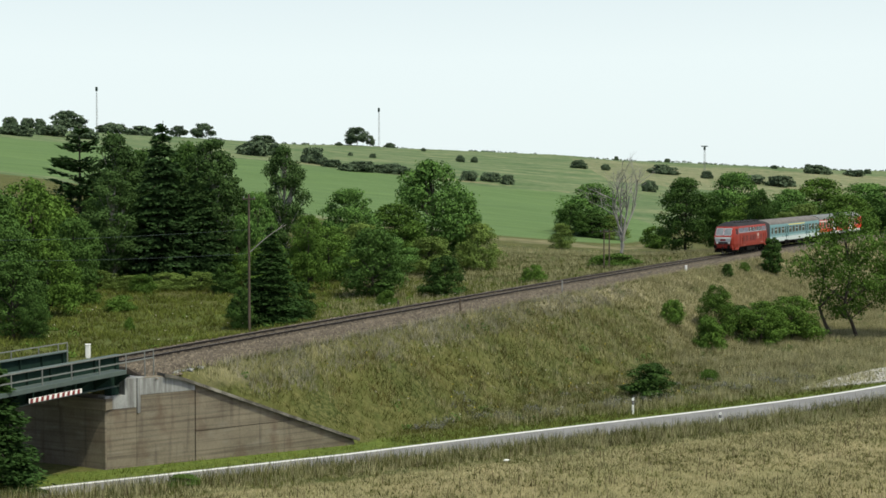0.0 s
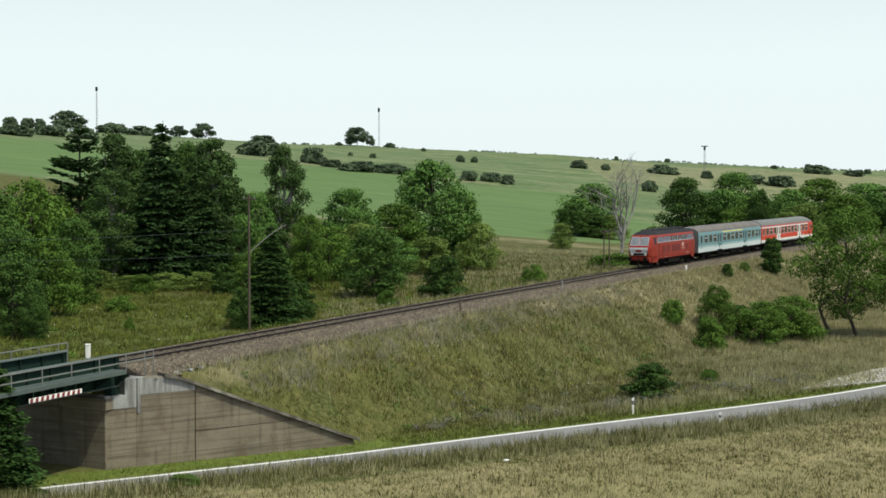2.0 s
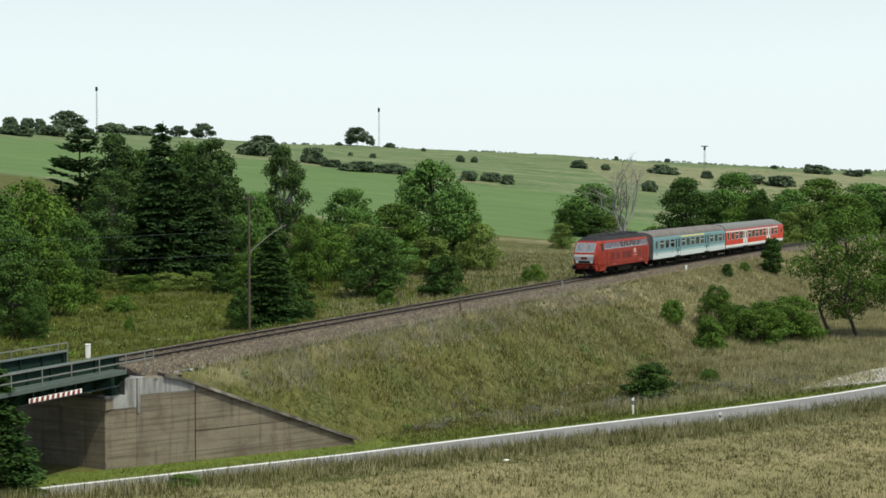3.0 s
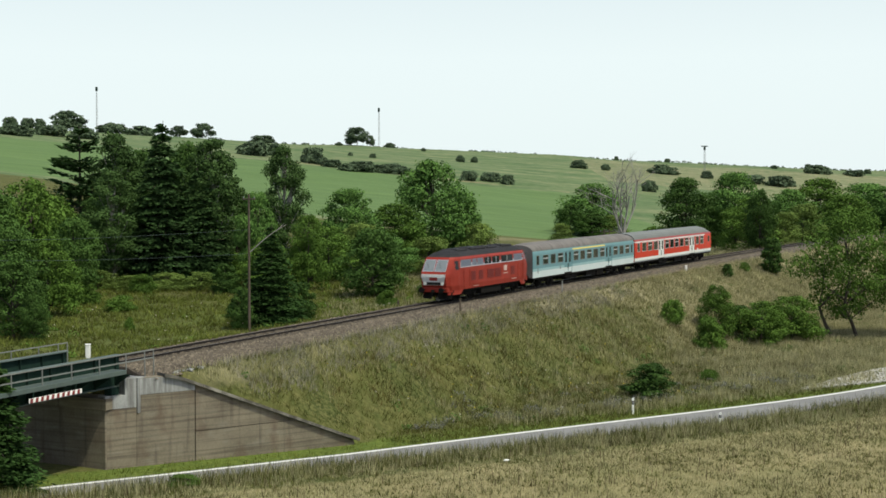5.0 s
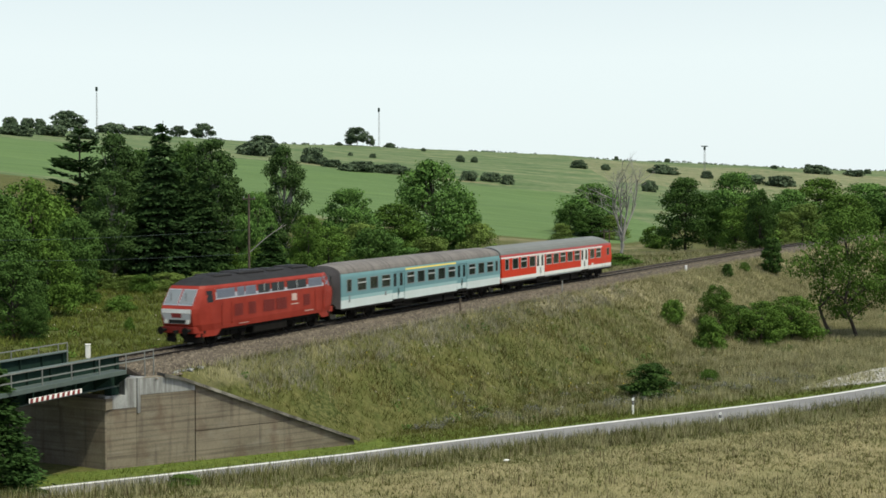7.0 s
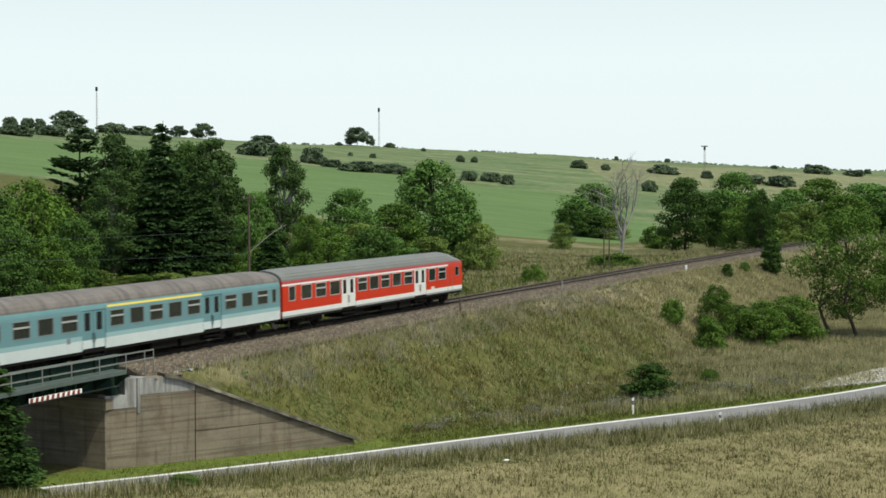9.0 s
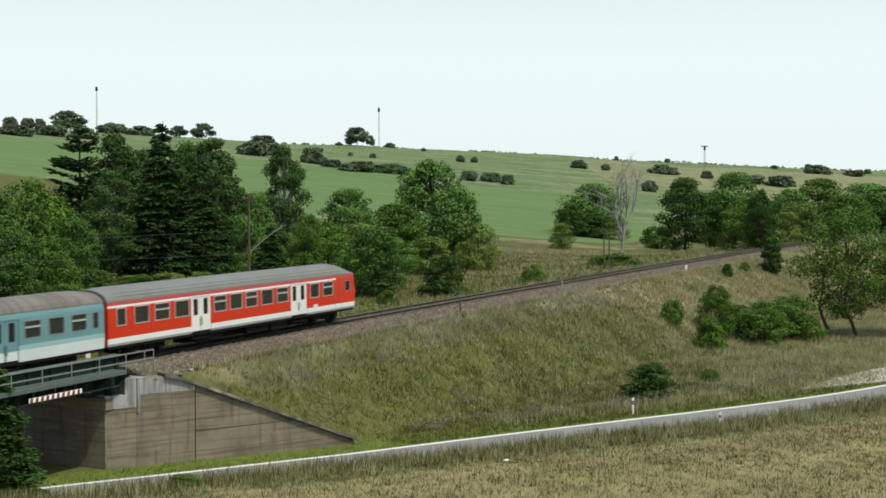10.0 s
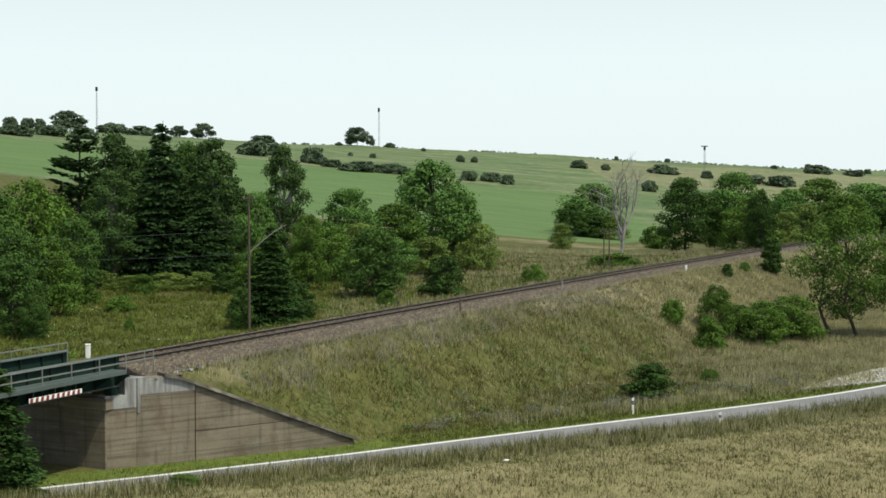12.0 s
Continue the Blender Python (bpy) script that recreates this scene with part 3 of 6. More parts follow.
def build_walls():
    c, t = Vector((*CORNER, 0)), Vector((*TOE, 0))
    dirw = (t - c).normalized()
    nrm = Vector((-dirw.y, dirw.x, 0))
    length = (t - c).length

    def crown(s):
        return float(np.interp(s, [0, 3.7, length - 0.2, length], [5.42, 5.36, 0.75, 0.62]))
    wall = thing("wing_wall", "weathered brown concrete wing wall with a sloping coping", "wall")
    wall["kind"] = "structure"
    cuts = [1.75, 5.2, length]
    for i in range(len(cuts) - 1):
        s0, s1 = cuts[i] + (0.035 if i else 0.002), cuts[i + 1] - 0.035
        # lower and upper lift of each bay, with an open joint between
        bm = bmesh.new()
        lvl = 2.25 if i else 9.0
        for j, (z0, z1) in enumerate(((-0.8, lvl - 0.025), (lvl + 0.025, 9.1))):
            pts = []
            top0, top1 = min(z1, crown(s0)), min(z1, crown(s1))
            if top0 <= z0 + 0.02 and top1 <= z0 + 0.02:
                continue
            pts = [c + dirw * s0 + Vector((0, 0, z0)), c + dirw * s1 + Vector((0, 0, z0)), c + dirw * s1 + Vector((0, 0, max(top1, z0 + 0.001))), c + dirw * s0 + Vector((0, 0, max(top0, z0 + 0.001)))]
            if j == 0 and top0 >= z1 - 0.001 and top1 < z1 - 0.02:
                f = (crown(s0) - z1) / (crown(s0) - crown(s1))
                pts.insert(3, c + dirw * (s0 + (s1 - s0) * f) + Vector((0, 0, z1)))
            if j == 1 and top1 <= z0 + 0.02:
                f = (crown(s0) - z0) / (crown(s0) - crown(s1))
                pts = [pts[0], c + dirw * (s0 + (s1 - s0) * f) + Vector((0, 0, z0)), pts[3]]
            elif s0 < 3.7 < s1 and (j == 1 or lvl > 8):
                pts.insert(3, c + dirw * 3.7 + Vector((0, 0, crown(3.7))))
            lean = nrm * 0.96
            slab(bm, pts, lean)
        part("wall_bay", bm, M_CONCRETE, wall)
    # dark core shows in the open joints
    bm = bmesh.new()
    slab(bm, [c + dirw * 1.8 + nrm * 0.06 + Vector((0, 0, -0.8)), c + dirw * (length - 0.3) + nrm * 0.06 + Vector((0, 0, -0.8)), c + dirw * (length - 0.3) + nrm * 0.06 + Vector((0, 0, 0.6)), c + dirw * 3.7 + nrm * 0.06 + Vector((0, 0, 5.2)), c + dirw * 1.8 + nrm * 0.06 + Vector((0, 0, 5.2))], nrm * 0.85)
    part("wall_core", bm, M_BALLAST, wall)
    # coping stones
    s = 3.3
    while s < length - 0.3:
        e = min(s + 1.15, length + 0.25)
        bm = bmesh.new()
        z0, z1 = crown(s), crown(e)
        p = [c + dirw * (s + 0.01) + nrm * -0.20 + Vector((0, 0, z0 + 0.003)), c + dirw * (e - 0.01) + nrm * -0.20 + Vector((0, 0, z1 + 0.003)), c + dirw * (e - 0.01) + nrm * 0.75 + Vector((0, 0, z1 + 0.003)), c + dirw * (s + 0.01) + nrm * 0.75 + Vector((0, 0, z0 + 0.003))]
        slab(bm, p, (0, 0, 0.17))
        part("coping_stone", bm, M_COPING, wall)
        s = e
    # abutment under the bridge seat
    ab = thing("abutment", "brown concrete bridge abutment with pale patched bearing shelf", "abutment")
    ab["kind"] = "structure"
    m = along(A_FACE)
    m = Matrix.Translation((m.translation.x, m.translation.y, 0)) @ Euler((0, 0, HEAD)).to_matrix().to_4x4()

    def block(name, x0, x1, y0, y1, z0, z1, mat, label="", bev=0.02):
        bm = bmesh.new()
        box(bm, x0, x1, y0, y1, z0, z1, bev)
        o = part(name, bm, mat, ab, label)
        o.matrix_basis = m
    block("front_wall", 0.0, 1.6, -2.47, 6.4, -0.8, 3.85, M_CONCRETE)
    block("bearing_shelf", -0.10, 1.62, -2.62, 6.4, 3.87, 4.46, M_CONCRETE)
    block("back_wall", 1.65, 2.3, -3.3, 3.4, 3.55, 5.42, M_CONCRETE_NEW, "pale patched concrete")
    for y in (-2.25, 2.25):
        block("bearing", 0.5, 1.1, y - 0.25, y + 0.25, 4.46, 4.97, M_GIRDER, "steel bearing")
    # pale repaired corner between shelf and wing wall
    bm = bmesh.new()
    slab(bm, [c + dirw * -0.02 + nrm * -0.006 + Vector((0, 0, 3.87)), c + dirw * 1.74 + nrm * -0.006 + Vector((0, 0, 3.87)), c + dirw * 1.74 + nrm * -0.006 + Vector((0, 0, 5.42)), c + dirw * 1.1 + nrm * -0.006 + Vector((0, 0, 5.42)), c + dirw * 1.1 + nrm * -0.006 + Vector((0, 0, 4.56)), c + dirw * -0.02 + nrm * -0.006 + Vector((0, 0, 4.56))], nrm * 0.9)
    part("patched_corner", bm, M_CONCRETE_NEW, ab, "pale repaired concrete corner")
    bm = bmesh.new()
    slab(bm, [c + dirw * 0.0 + Vector((0, 0, -0.8)), c + dirw * 1.74 + Vector((0, 0, -0.8)), c + dirw * 1.74 + Vector((0, 0, 3.84)), c + dirw * 0.0 + Vector((0, 0, 3.84))], nrm * 0.95)
    part("corner_block", bm, M_CONCRETE, ab)
    bm = bmesh.new()
    slab(bm, [c + dirw * 1.76 + nrm * -0.02 + Vector((0, 0, 4.5)), c + dirw * 5.19 + nrm * -0.02 + Vector((0, 0, 4.5)), c + dirw * 5.19 + nrm * -0.02 + Vector((0, 0, max(4.52, crown(5.19) - 0.02))), c + dirw * 3.7 + nrm * -0.02 + Vector((0, 0, crown(3.7) - 0.02)), c + dirw * 1.76 + nrm * -0.02 + Vector((0, 0, crown(1.76) - 0.02))], nrm * 0.018)
    part("patch", bm, M_CONCRETE_NEW, ab, "pale streaked render patch")
    # the far abutment, beyond the opening
    ab2 = thing("abutment", "brown concrete bridge abutment", "abutment")
    ab2["kind"] = "structure"
    bm = bmesh.new()
    box(bm, -1.4, 0.0, -4.5, 4.5, -0.8, 3.95, 0.03)
    k = part("front_wall", bm, M_CONCRETE, ab2)
    q = along(A_LEFT)
    k.matrix_basis = Matrix.Translation((q.translation.x, q.translation.y, 0)) @ Euler((0, 0, HEAD)).to_matrix().to_4x4()


build_bridge()
build_walls()


# ---- the train: x runs towards its tail, y away from the camera, z up from the rail ----
def wheelset(parent, x, r=0.46):
    """One axle with two wheels; turns on its bogie."""
    bm = bmesh.new()
    rod(bm, (0, -1.0, 0), (0, 1.0, 0), 0.08, sides=8)
    for s in (-1, 1):
        rod(bm, (0, 0.68 * s, 0), (0, 0.82 * s, 0), r, sides=20, slot=0)
        rod(bm, (0, 0.66 * s, 0), (0, 0.69 * s, 0), r + 0.03, sides=20, slot=1)
        for k in range(3):
            q = Matrix.Rotation(k * math.pi / 3, 4, "Y")
            box(bm, -0.3, 0.3, min(0.82 * s, 0.835 * s), max(0.82 * s, 0.835 * s), -0.03, 0.03, m=q)
    ob = part("wheelset", bm, [M_BOGIE, M_STEEL], parent, "worn steel wheels on an axle")
    ob.matrix_basis = pose(x, 0, r)
    WHEELS.append((ob, x, r))


WHEELS = []


def bogie(parent, x, base, loco=False):
    bm = bmesh.new()
    h = base / 2
    for s in (-1, 1):
        y0, y1 = sorted((0.98 * s, 1.10 * s))
        box(bm, -h - 0.5, h + 0.5, y0, y1, 0.46, 0.84, 0.03)
        for e in (-h, h):
            box(bm, e - 0.17, e + 0.17, min(0.96 * s, 1.22 * s), max(0.96 * s, 1.22 * s), 0.32, 0.62, 0.03)
            for q in (-0.3, 0.3):
                rod(bm, (e + q, 1.08 * s, 0.5), (e + q, 1.08 * s, 0.85), 0.09, sides=8)
        rod(bm, (-0.22, 1.1 * s, 0.45), (-0.22, 1.1 * s, 1.0), 0.13, sides=8)
        rod(bm, (0.22, 1.1 * s, 0.45), (0.22, 1.1 * s, 1.0), 0.13, sides=8)
    box(bm, -0.35, 0.35, -1.0, 1.0, 0.6, 0.95, 0.03)
    box(bm, -h - 0.4, h + 0.4, -0.55, 0.55, 0.35, 0.75, 0.05)
    for e in (-h - 0.4, h + 0.4):
        box(bm, e - 0.06, e + 0.06, -1.0, 1.0, 0.55, 0.72)
    b = part("bogie", bm, M_BOGIE, parent, "sooty bogie frame, blackened for the shade under the train")
    b.matrix_basis = pose(x, 0, 0)
    for e in (-h, h):
        wheelset(b, e, 0.5 if loco else 0.46)


def buffers(parent, x, s):
    for y in (-0.875, 0.875):
        bm = bmesh.new()
        rod(bm, (x, y, 1.05), (x + 0.45 * s, y, 1.05), 0.10, sides=10)
        rod(bm, (x + 0.45 * s, y, 1.05), (x + 0.50 * s, y, 1.05), 0.23, sides=14)
        part("buffer", bm, M_BOGIE, parent)
    bm = bmesh.new()
    box(bm, min(x, x + 0.4 * s), max(x, x + 0.4 * s), -0.06, 0.06, 0.85, 1.05)
    rod(bm, (x + 0.3 * s, -0.04, 0.95), (x + 0.3 * s, 0.04, 0.55), 0.04, sides=6)
    part("coupling", bm, M_BOGIE, parent)


SIDE = [(0.95, 1.385), (1.05, 1.41), (2.9, 1.41), (3.15, 1.395), (3.32, 1.345)]


def side_y(z):
    return float(np.interp(z, [p[0] for p in SIDE], [p[1] for p in SIDE]))


def coach_side(name, parent, s, length, rows, holes, mats, extra=None, label=""):
    """A side wall s = -1 or 1 with real openings. rows: (bottom, top, slot). holes: (x0, x1, z0, z1)."""
    L = length / 2
    xs = sorted({-L, L} | {v for h in holes for v in h[:2]} | ({extra[0], extra[1]} if extra else set()))
    zs = sorted({r[0] for r in rows} | {r[1] for r in rows} | {v for h in holes for v in h[2:]} | ({extra[2], extra[3]} if extra else set()))
    zs = [z for z in zs if rows[0][0] <= z <= rows[-1][1]]
    bm = bmesh.new()
    grid = {}

    def vert(i, j):
        if (i, j) not in grid:
            grid[i, j] = bm.verts.new((xs[i], s * side_y(zs[j]), zs[j]))
        return grid[i, j]
    for i in range(len(xs) - 1):
        for j in range(len(zs) - 1):
            cx, cz = (xs[i] + xs[i + 1]) / 2, (zs[j] + zs[j + 1]) / 2
            if any(h[0] < cx < h[1] and h[2] < cz < h[3] for h in holes):
                continue
            f = bm.faces.new((vert(i, j), vert(i + 1, j), vert(i + 1, j + 1), vert(i, j + 1)))
            f.material_index = next(r[2] for r in rows if r[0] <= cz <= r[1])
            if extra and extra[0] < cx < extra[1] and extra[2] < cz < extra[3]:
                f.material_index = extra[4]
    bmesh.ops.recalc_face_normals(bm, faces=bm.faces)
    if sum(f.normal.y * s for f in bm.faces) < 0:
        bmesh.ops.reverse_faces(bm, faces=bm.faces)
    bmesh.ops.solidify(bm, geom=bm.faces, thickness=0.05)
    return part(name, bm, mats, parent, label)


def window(parent, s, x0, x1, z0, z1, frame_mat, split=True):
    """Rubber-framed coach window with a tilting upper light."""
    bm = bmesh.new()
    y = side_y((z0 + z1) / 2)
    for a in ((x0, x0 + 0.05, z0, z1), (x1 - 0.05, x1, z0, z1), (x0 + 0.05, x1 - 0.05, z0, z0 + 0.05), (x0 + 0.05, x1 - 0.05, z1 - 0.05, z1)):
        box(bm, a[0], a[1], min(s * (y - 0.05), s * (y + 0.012)), max(s * (y - 0.05), s * (y + 0.012)), a[2], a[3])
    w = part("window", bm, frame_mat, parent)
    if split:
        bm = bmesh.new()
        zm = z0 + (z1 - z0) * 0.58
        box(bm, x0 + 0.05, x1 - 0.05, min(s * (y - 0.045), s * (y + 0.016)), max(s * (y - 0.045), s * (y + 0.016)), zm, zm + 0.09)
        part("transom", bm, M_ALU, w, "bright aluminium transom")
    bm = bmesh.new()
    box(bm, x0 + 0.045, x1 - 0.045, min(s * (y - 0.035), s * (y - 0.025)), max(s * (y - 0.035), s * (y - 0.025)), z0 + 0.045, z1 - 0.045)
    p = part("pane", bm, M_GLASS, w)
    p.visible_shadow = False


def coach_door(parent, s, x0, x1, mats, label):
    """A pair of folding door leaves with tall windows over a step."""
    w = (x1 - x0) / 2
    for k in range(2):
        a, b = x0 + k * w + 0.015, x0 + (k + 1) * w - 0.015
        bm = bmesh.new()
        y = 1.37
        c0, c1 = a + w * 0.25, b - w * 0.25
        for q in ((a, c0, 0.97, 3.04, 0), (c1, b, 0.97, 3.04, 0), (c0, c1, 0.97, 1.98, 0), (c0, c1, 2.92, 3.04, 0)):
            z0 = q[2]
            box(bm, q[0], q[1], min(s * (y - 0.04), s * y), max(s * (y - 0.04), s * y), z0, q[3], slot=0)
        box(bm, a + 0.06, b - 0.06, min(s * y, s * (y + 0.008)), max(s * y, s * (y + 0.008)), 1.0, 1.50, slot=1)
        d = part("door", bm, mats, parent, label)
        bm = bmesh.new()
        box(bm, c0 - 0.01, c1 + 0.01, min(s * (y - 0.03), s * (y - 0.022)), max(s * (y - 0.03), s * (y - 0.022)), 1.97, 2.93)
        part("pane", bm, M_DARKGLASS, d)
        bm = bmesh.new()
        hx = b - 0.07 if k == 0 else a + 0.07
        rod(bm, (hx, s * (y + 0.03), 1.35), (hx, s * (y + 0.03), 1.85), 0.018, sides=6)
        part("door_handle", bm, M_BLACK, d, "black grab handle")
    bm = bmesh.new()
    box(bm, x0 + 0.1, x1 - 0.1, min(s * 1.02, s * 1.40), max(s * 1.02, s * 1.40), 0.60, 0.66, 0.01)
    box(bm, x0 + 0.1, x1 - 0.1, min(s * 1.10, s * 1.44), max(s * 1.10, s * 1.44), 0.84, 1.06, 0.01)
    for x in (x0 + 0.12, x1 - 0.16):
        box(bm, x, x + 0.04, min(s * 1.02, s * 1.40), max(s * 1.02, s * 1.40), 0.62, 0.95)
    part("step", bm, M_BOGIE, parent)


def coach_roof(parent, length, mat, front_drop, rear_drop, ribs):
    """A barrel roof that dips at its ends; the dark edge is the rain strip."""
    L = length / 2
    arc = [(1.345, 3.32), (1.33, 3.42), (1.22, 3.62), (1.0, 3.80), (0.7, 3.94), (0.35, 4.02), (0, 4.05)]
    arc = [(-y, z) for y, z in arc] + [(y, z) for y, z in arc[-2::-1]]
    xs = [-L, -L + 0.5, -L + 1.1, -L + 1.8] + list(np.linspace(-L + 2.6, L - 2.6, 14)) + [L - 1.8, L - 1.1, L - 0.5, L]
    verts, faces = [], []
    for x in xs:
        e = max(0.0, 1.8 - (x + L)) / 1.8 * front_drop + max(0.0, 1.8 - (L - x)) / 1.8 * rear_drop
        for y, z in arc:
            verts.append((x, y, 3.32 + (z - 3.32) * (1 - e * e)))
    k = len(arc)
    for i in range(len(xs) - 1):
        for j in range(k - 1):
            faces.append((i * k + j, i * k + j + 1, (i + 1) * k + j + 1, (i + 1) * k + j))
    faces += [tuple(range(k)), tuple(len(verts) - 1 - j for j in range(k))]
    roof = sheet("roof", verts, faces, mat, parent, smooth=False)
    for x in ribs:
        bm = bmesh.new()
        box(bm, x - 0.22, x + 0.22, -0.22, 0.22, 4.03, 4.15, 0.04)
        part("roof_vent", bm, mat, roof)


def coach_common(th, length, floor=True):
    L = length / 2
    bm = bmesh.new()
    box(bm, -L + 0.1, L - 0.1, -1.30, 1.30, 0.92, 1.02)
    for s in (-1, 1):
        box(bm, -L + 0.1, L - 0.1, min(s * 1.30, s * 1.37), max(s * 1.30, s * 1.37), 0.80, 0.955)
    part("underframe", bm, M_BOGIE, th)
    # added block, no real part: stops lit ground showing through beneath the coach
    bm = bmesh.new()
    box(bm, -5.1, 7.5, -0.45, 0.45, 0.30, 0.90, 0.05)
    part("dark_gap_fill", bm, M_BOGIE, th)
    bm = bmesh.new()
    box(bm, -L + 0.1, L - 0.1, -1.33, 1.33, 1.03, 1.10)
    part("floor", bm, M_LINING, th)
    for x0, x1, y0, z0 in ((-5.0, -2.4, 0.75, 0.36), (0.2, 2.6, 0.7, 0.36), (2.9, 4.7, 0.8, 0.30), (6.2, 7.3, 0.75, 0.40)):
        bm = bmesh.new()
        box(bm, x0, x1, -1.22, -y0 + 0.25, z0, 0.86, 0.04)
        box(bm, x0 + 0.3, x1 - 0.2, y0 - 0.2, 1.2, z0 + 0.05, 0.86, 0.04)
        part("equipment_box", bm, M_BOGIE, th)
    bm = bmesh.new()
    for s in (-1, 1):
        for e in (-1, 1):
            rod(bm, (e * 7.0, s * 0.9, 0.85), (e * 3.0, s * 0.9, 0.42), 0.035, sides=6)
        rod(bm, (-3.0, s * 0.9, 0.42), (3.0, s * 0.9, 0.42), 0.035, sides=6)
    part("truss_rod", bm, M_BOGIE, th)
    for e in (-1, 1):
        bogie(th, e * 9.5, 2.5)
    seat = None
    for x in np.arange(-L + 3.0, L - 2.4, 1.86):
        if any(abs(x - q) < 1.5 for q in (-L + 8.2, L - 7.6)):
            continue
        for y in (-0.85, 0.85):
            bm = bmesh.new()
            box(bm, -0.45, 0.45, -0.46, 0.46, 1.10, 1.55, 0.05)
            box(bm, -0.08, 0.08, -0.46, 0.46, 1.5, 2.22, 0.05)
            if seat is None:
                seat = part("seat", bm, M_SEAT, th)
                seat.matrix_basis = pose(float(x), y, 0)
            else:
                bm.free()
                k = new("seat", seat.data)
                k.parent = th
                k.matrix_basis = pose(float(x), y, 0)


def coach_end(th, x, s, mat, gangway=True):
    """An end wall at x, facing s, with a rubber gangway."""
    bm = bmesh.new()
    a, b = sorted((x, x - 0.05 * s))
    for q in ((-1.36, -0.42, 0.95, 3.32), (0.42, 1.36, 0.95, 3.32), (-0.42, 0.42, 3.05, 3.32)):
        box(bm, a, b, *q)
    part("end_wall", bm, mat, th)
    if gangway:
        bm = bmesh.new()
        e0, e1 = sorted((x, x + 0.22 * s))
        for q in ((-0.60, -0.42, 1.02, 3.2), (0.42, 0.60, 1.02, 3.2), (-0.42, 0.42, 3.02, 3.2)):
            box(bm, e0, e1, *q, 0.03)
        part("gangway", bm, M_RUBBER, th, "black rubber gangway bellows")
        bm = bmesh.new()
        box(bm, a, b, -0.42, 0.42, 1.02, 3.04)
        part("end_door", bm, M_FRAME, th)


def mint_coach():
    th = thing("passenger_coach", "turquoise and light grey passenger coach with sooty roof", "railway coach", "coaches of the train")
    L = 26.1
    h = L / 2
    wins = [(0.75, 1.42, False), (2.22, 3.46, True), (3.98, 5.14, False), (5.68, 6.95, True), (9.50, 10.66, True), (11.16, 12.36, False), (12.86, 14.06, True), (14.56, 15.80, False), (16.34, 17.56, True), (20.06, 21.26, True), (21.82, 22.98, False), (23.52, 24.70, True), (25.16, 25.66, False)]
    doors = [(7.25, 9.15), (17.85, 19.70)]
    rows = [(0.95, 1.52, 0), (1.52, 1.76, 1), (1.76, 3.32, 2)]
    mats = [M_PALE, M_MINTPALE, M_MINT, M_YELLOW]
    for s in (-1, 1):
        holes = [(a - h, b - h, 2.04, 2.94) for a, b, _ in wins] + [(a - h, b - h, 0.9, 3.05) for a, b in doors]
        coach_side("side_wall", th, s, L, rows, holes, mats, (9.3 - h, 17.75 - h, 3.10, 3.22, 3))
        for a, b, split in wins:
            window(th, s, a - h, b - h, 2.04, 2.94, M_FRAME, split)
        for a, b in doors:
            coach_door(th, s, a - h, b - h, [M_MINT, M_PALE], "turquoise folding door leaf")
    coach_roof(th, L, M_ROOF_OLD, 0.45, 0.45, ())
    # dirty turquoise ends take the dark roof colour for the shade between vehicles
    coach_end(th, -h, -1, M_ROOF_OLD)
    coach_end(th, h, 1, M_ROOF_OLD)
    coach_common(th, L)
    buffers(th, -h + 0.1, -1)
    buffers(th, h - 0.1, 1)
    for x, z, w, t in ((1.0 - h, 1.33, 0.2, 0.5), (6.1 - h, 1.45, 0.25, 0.3)):
        bm = bmesh.new()
        box(bm, x, x + w, -1.420, -1.412, z, z + t)
        part("marking", bm, M_FRAME, th, "dark lettering panel")
    return th


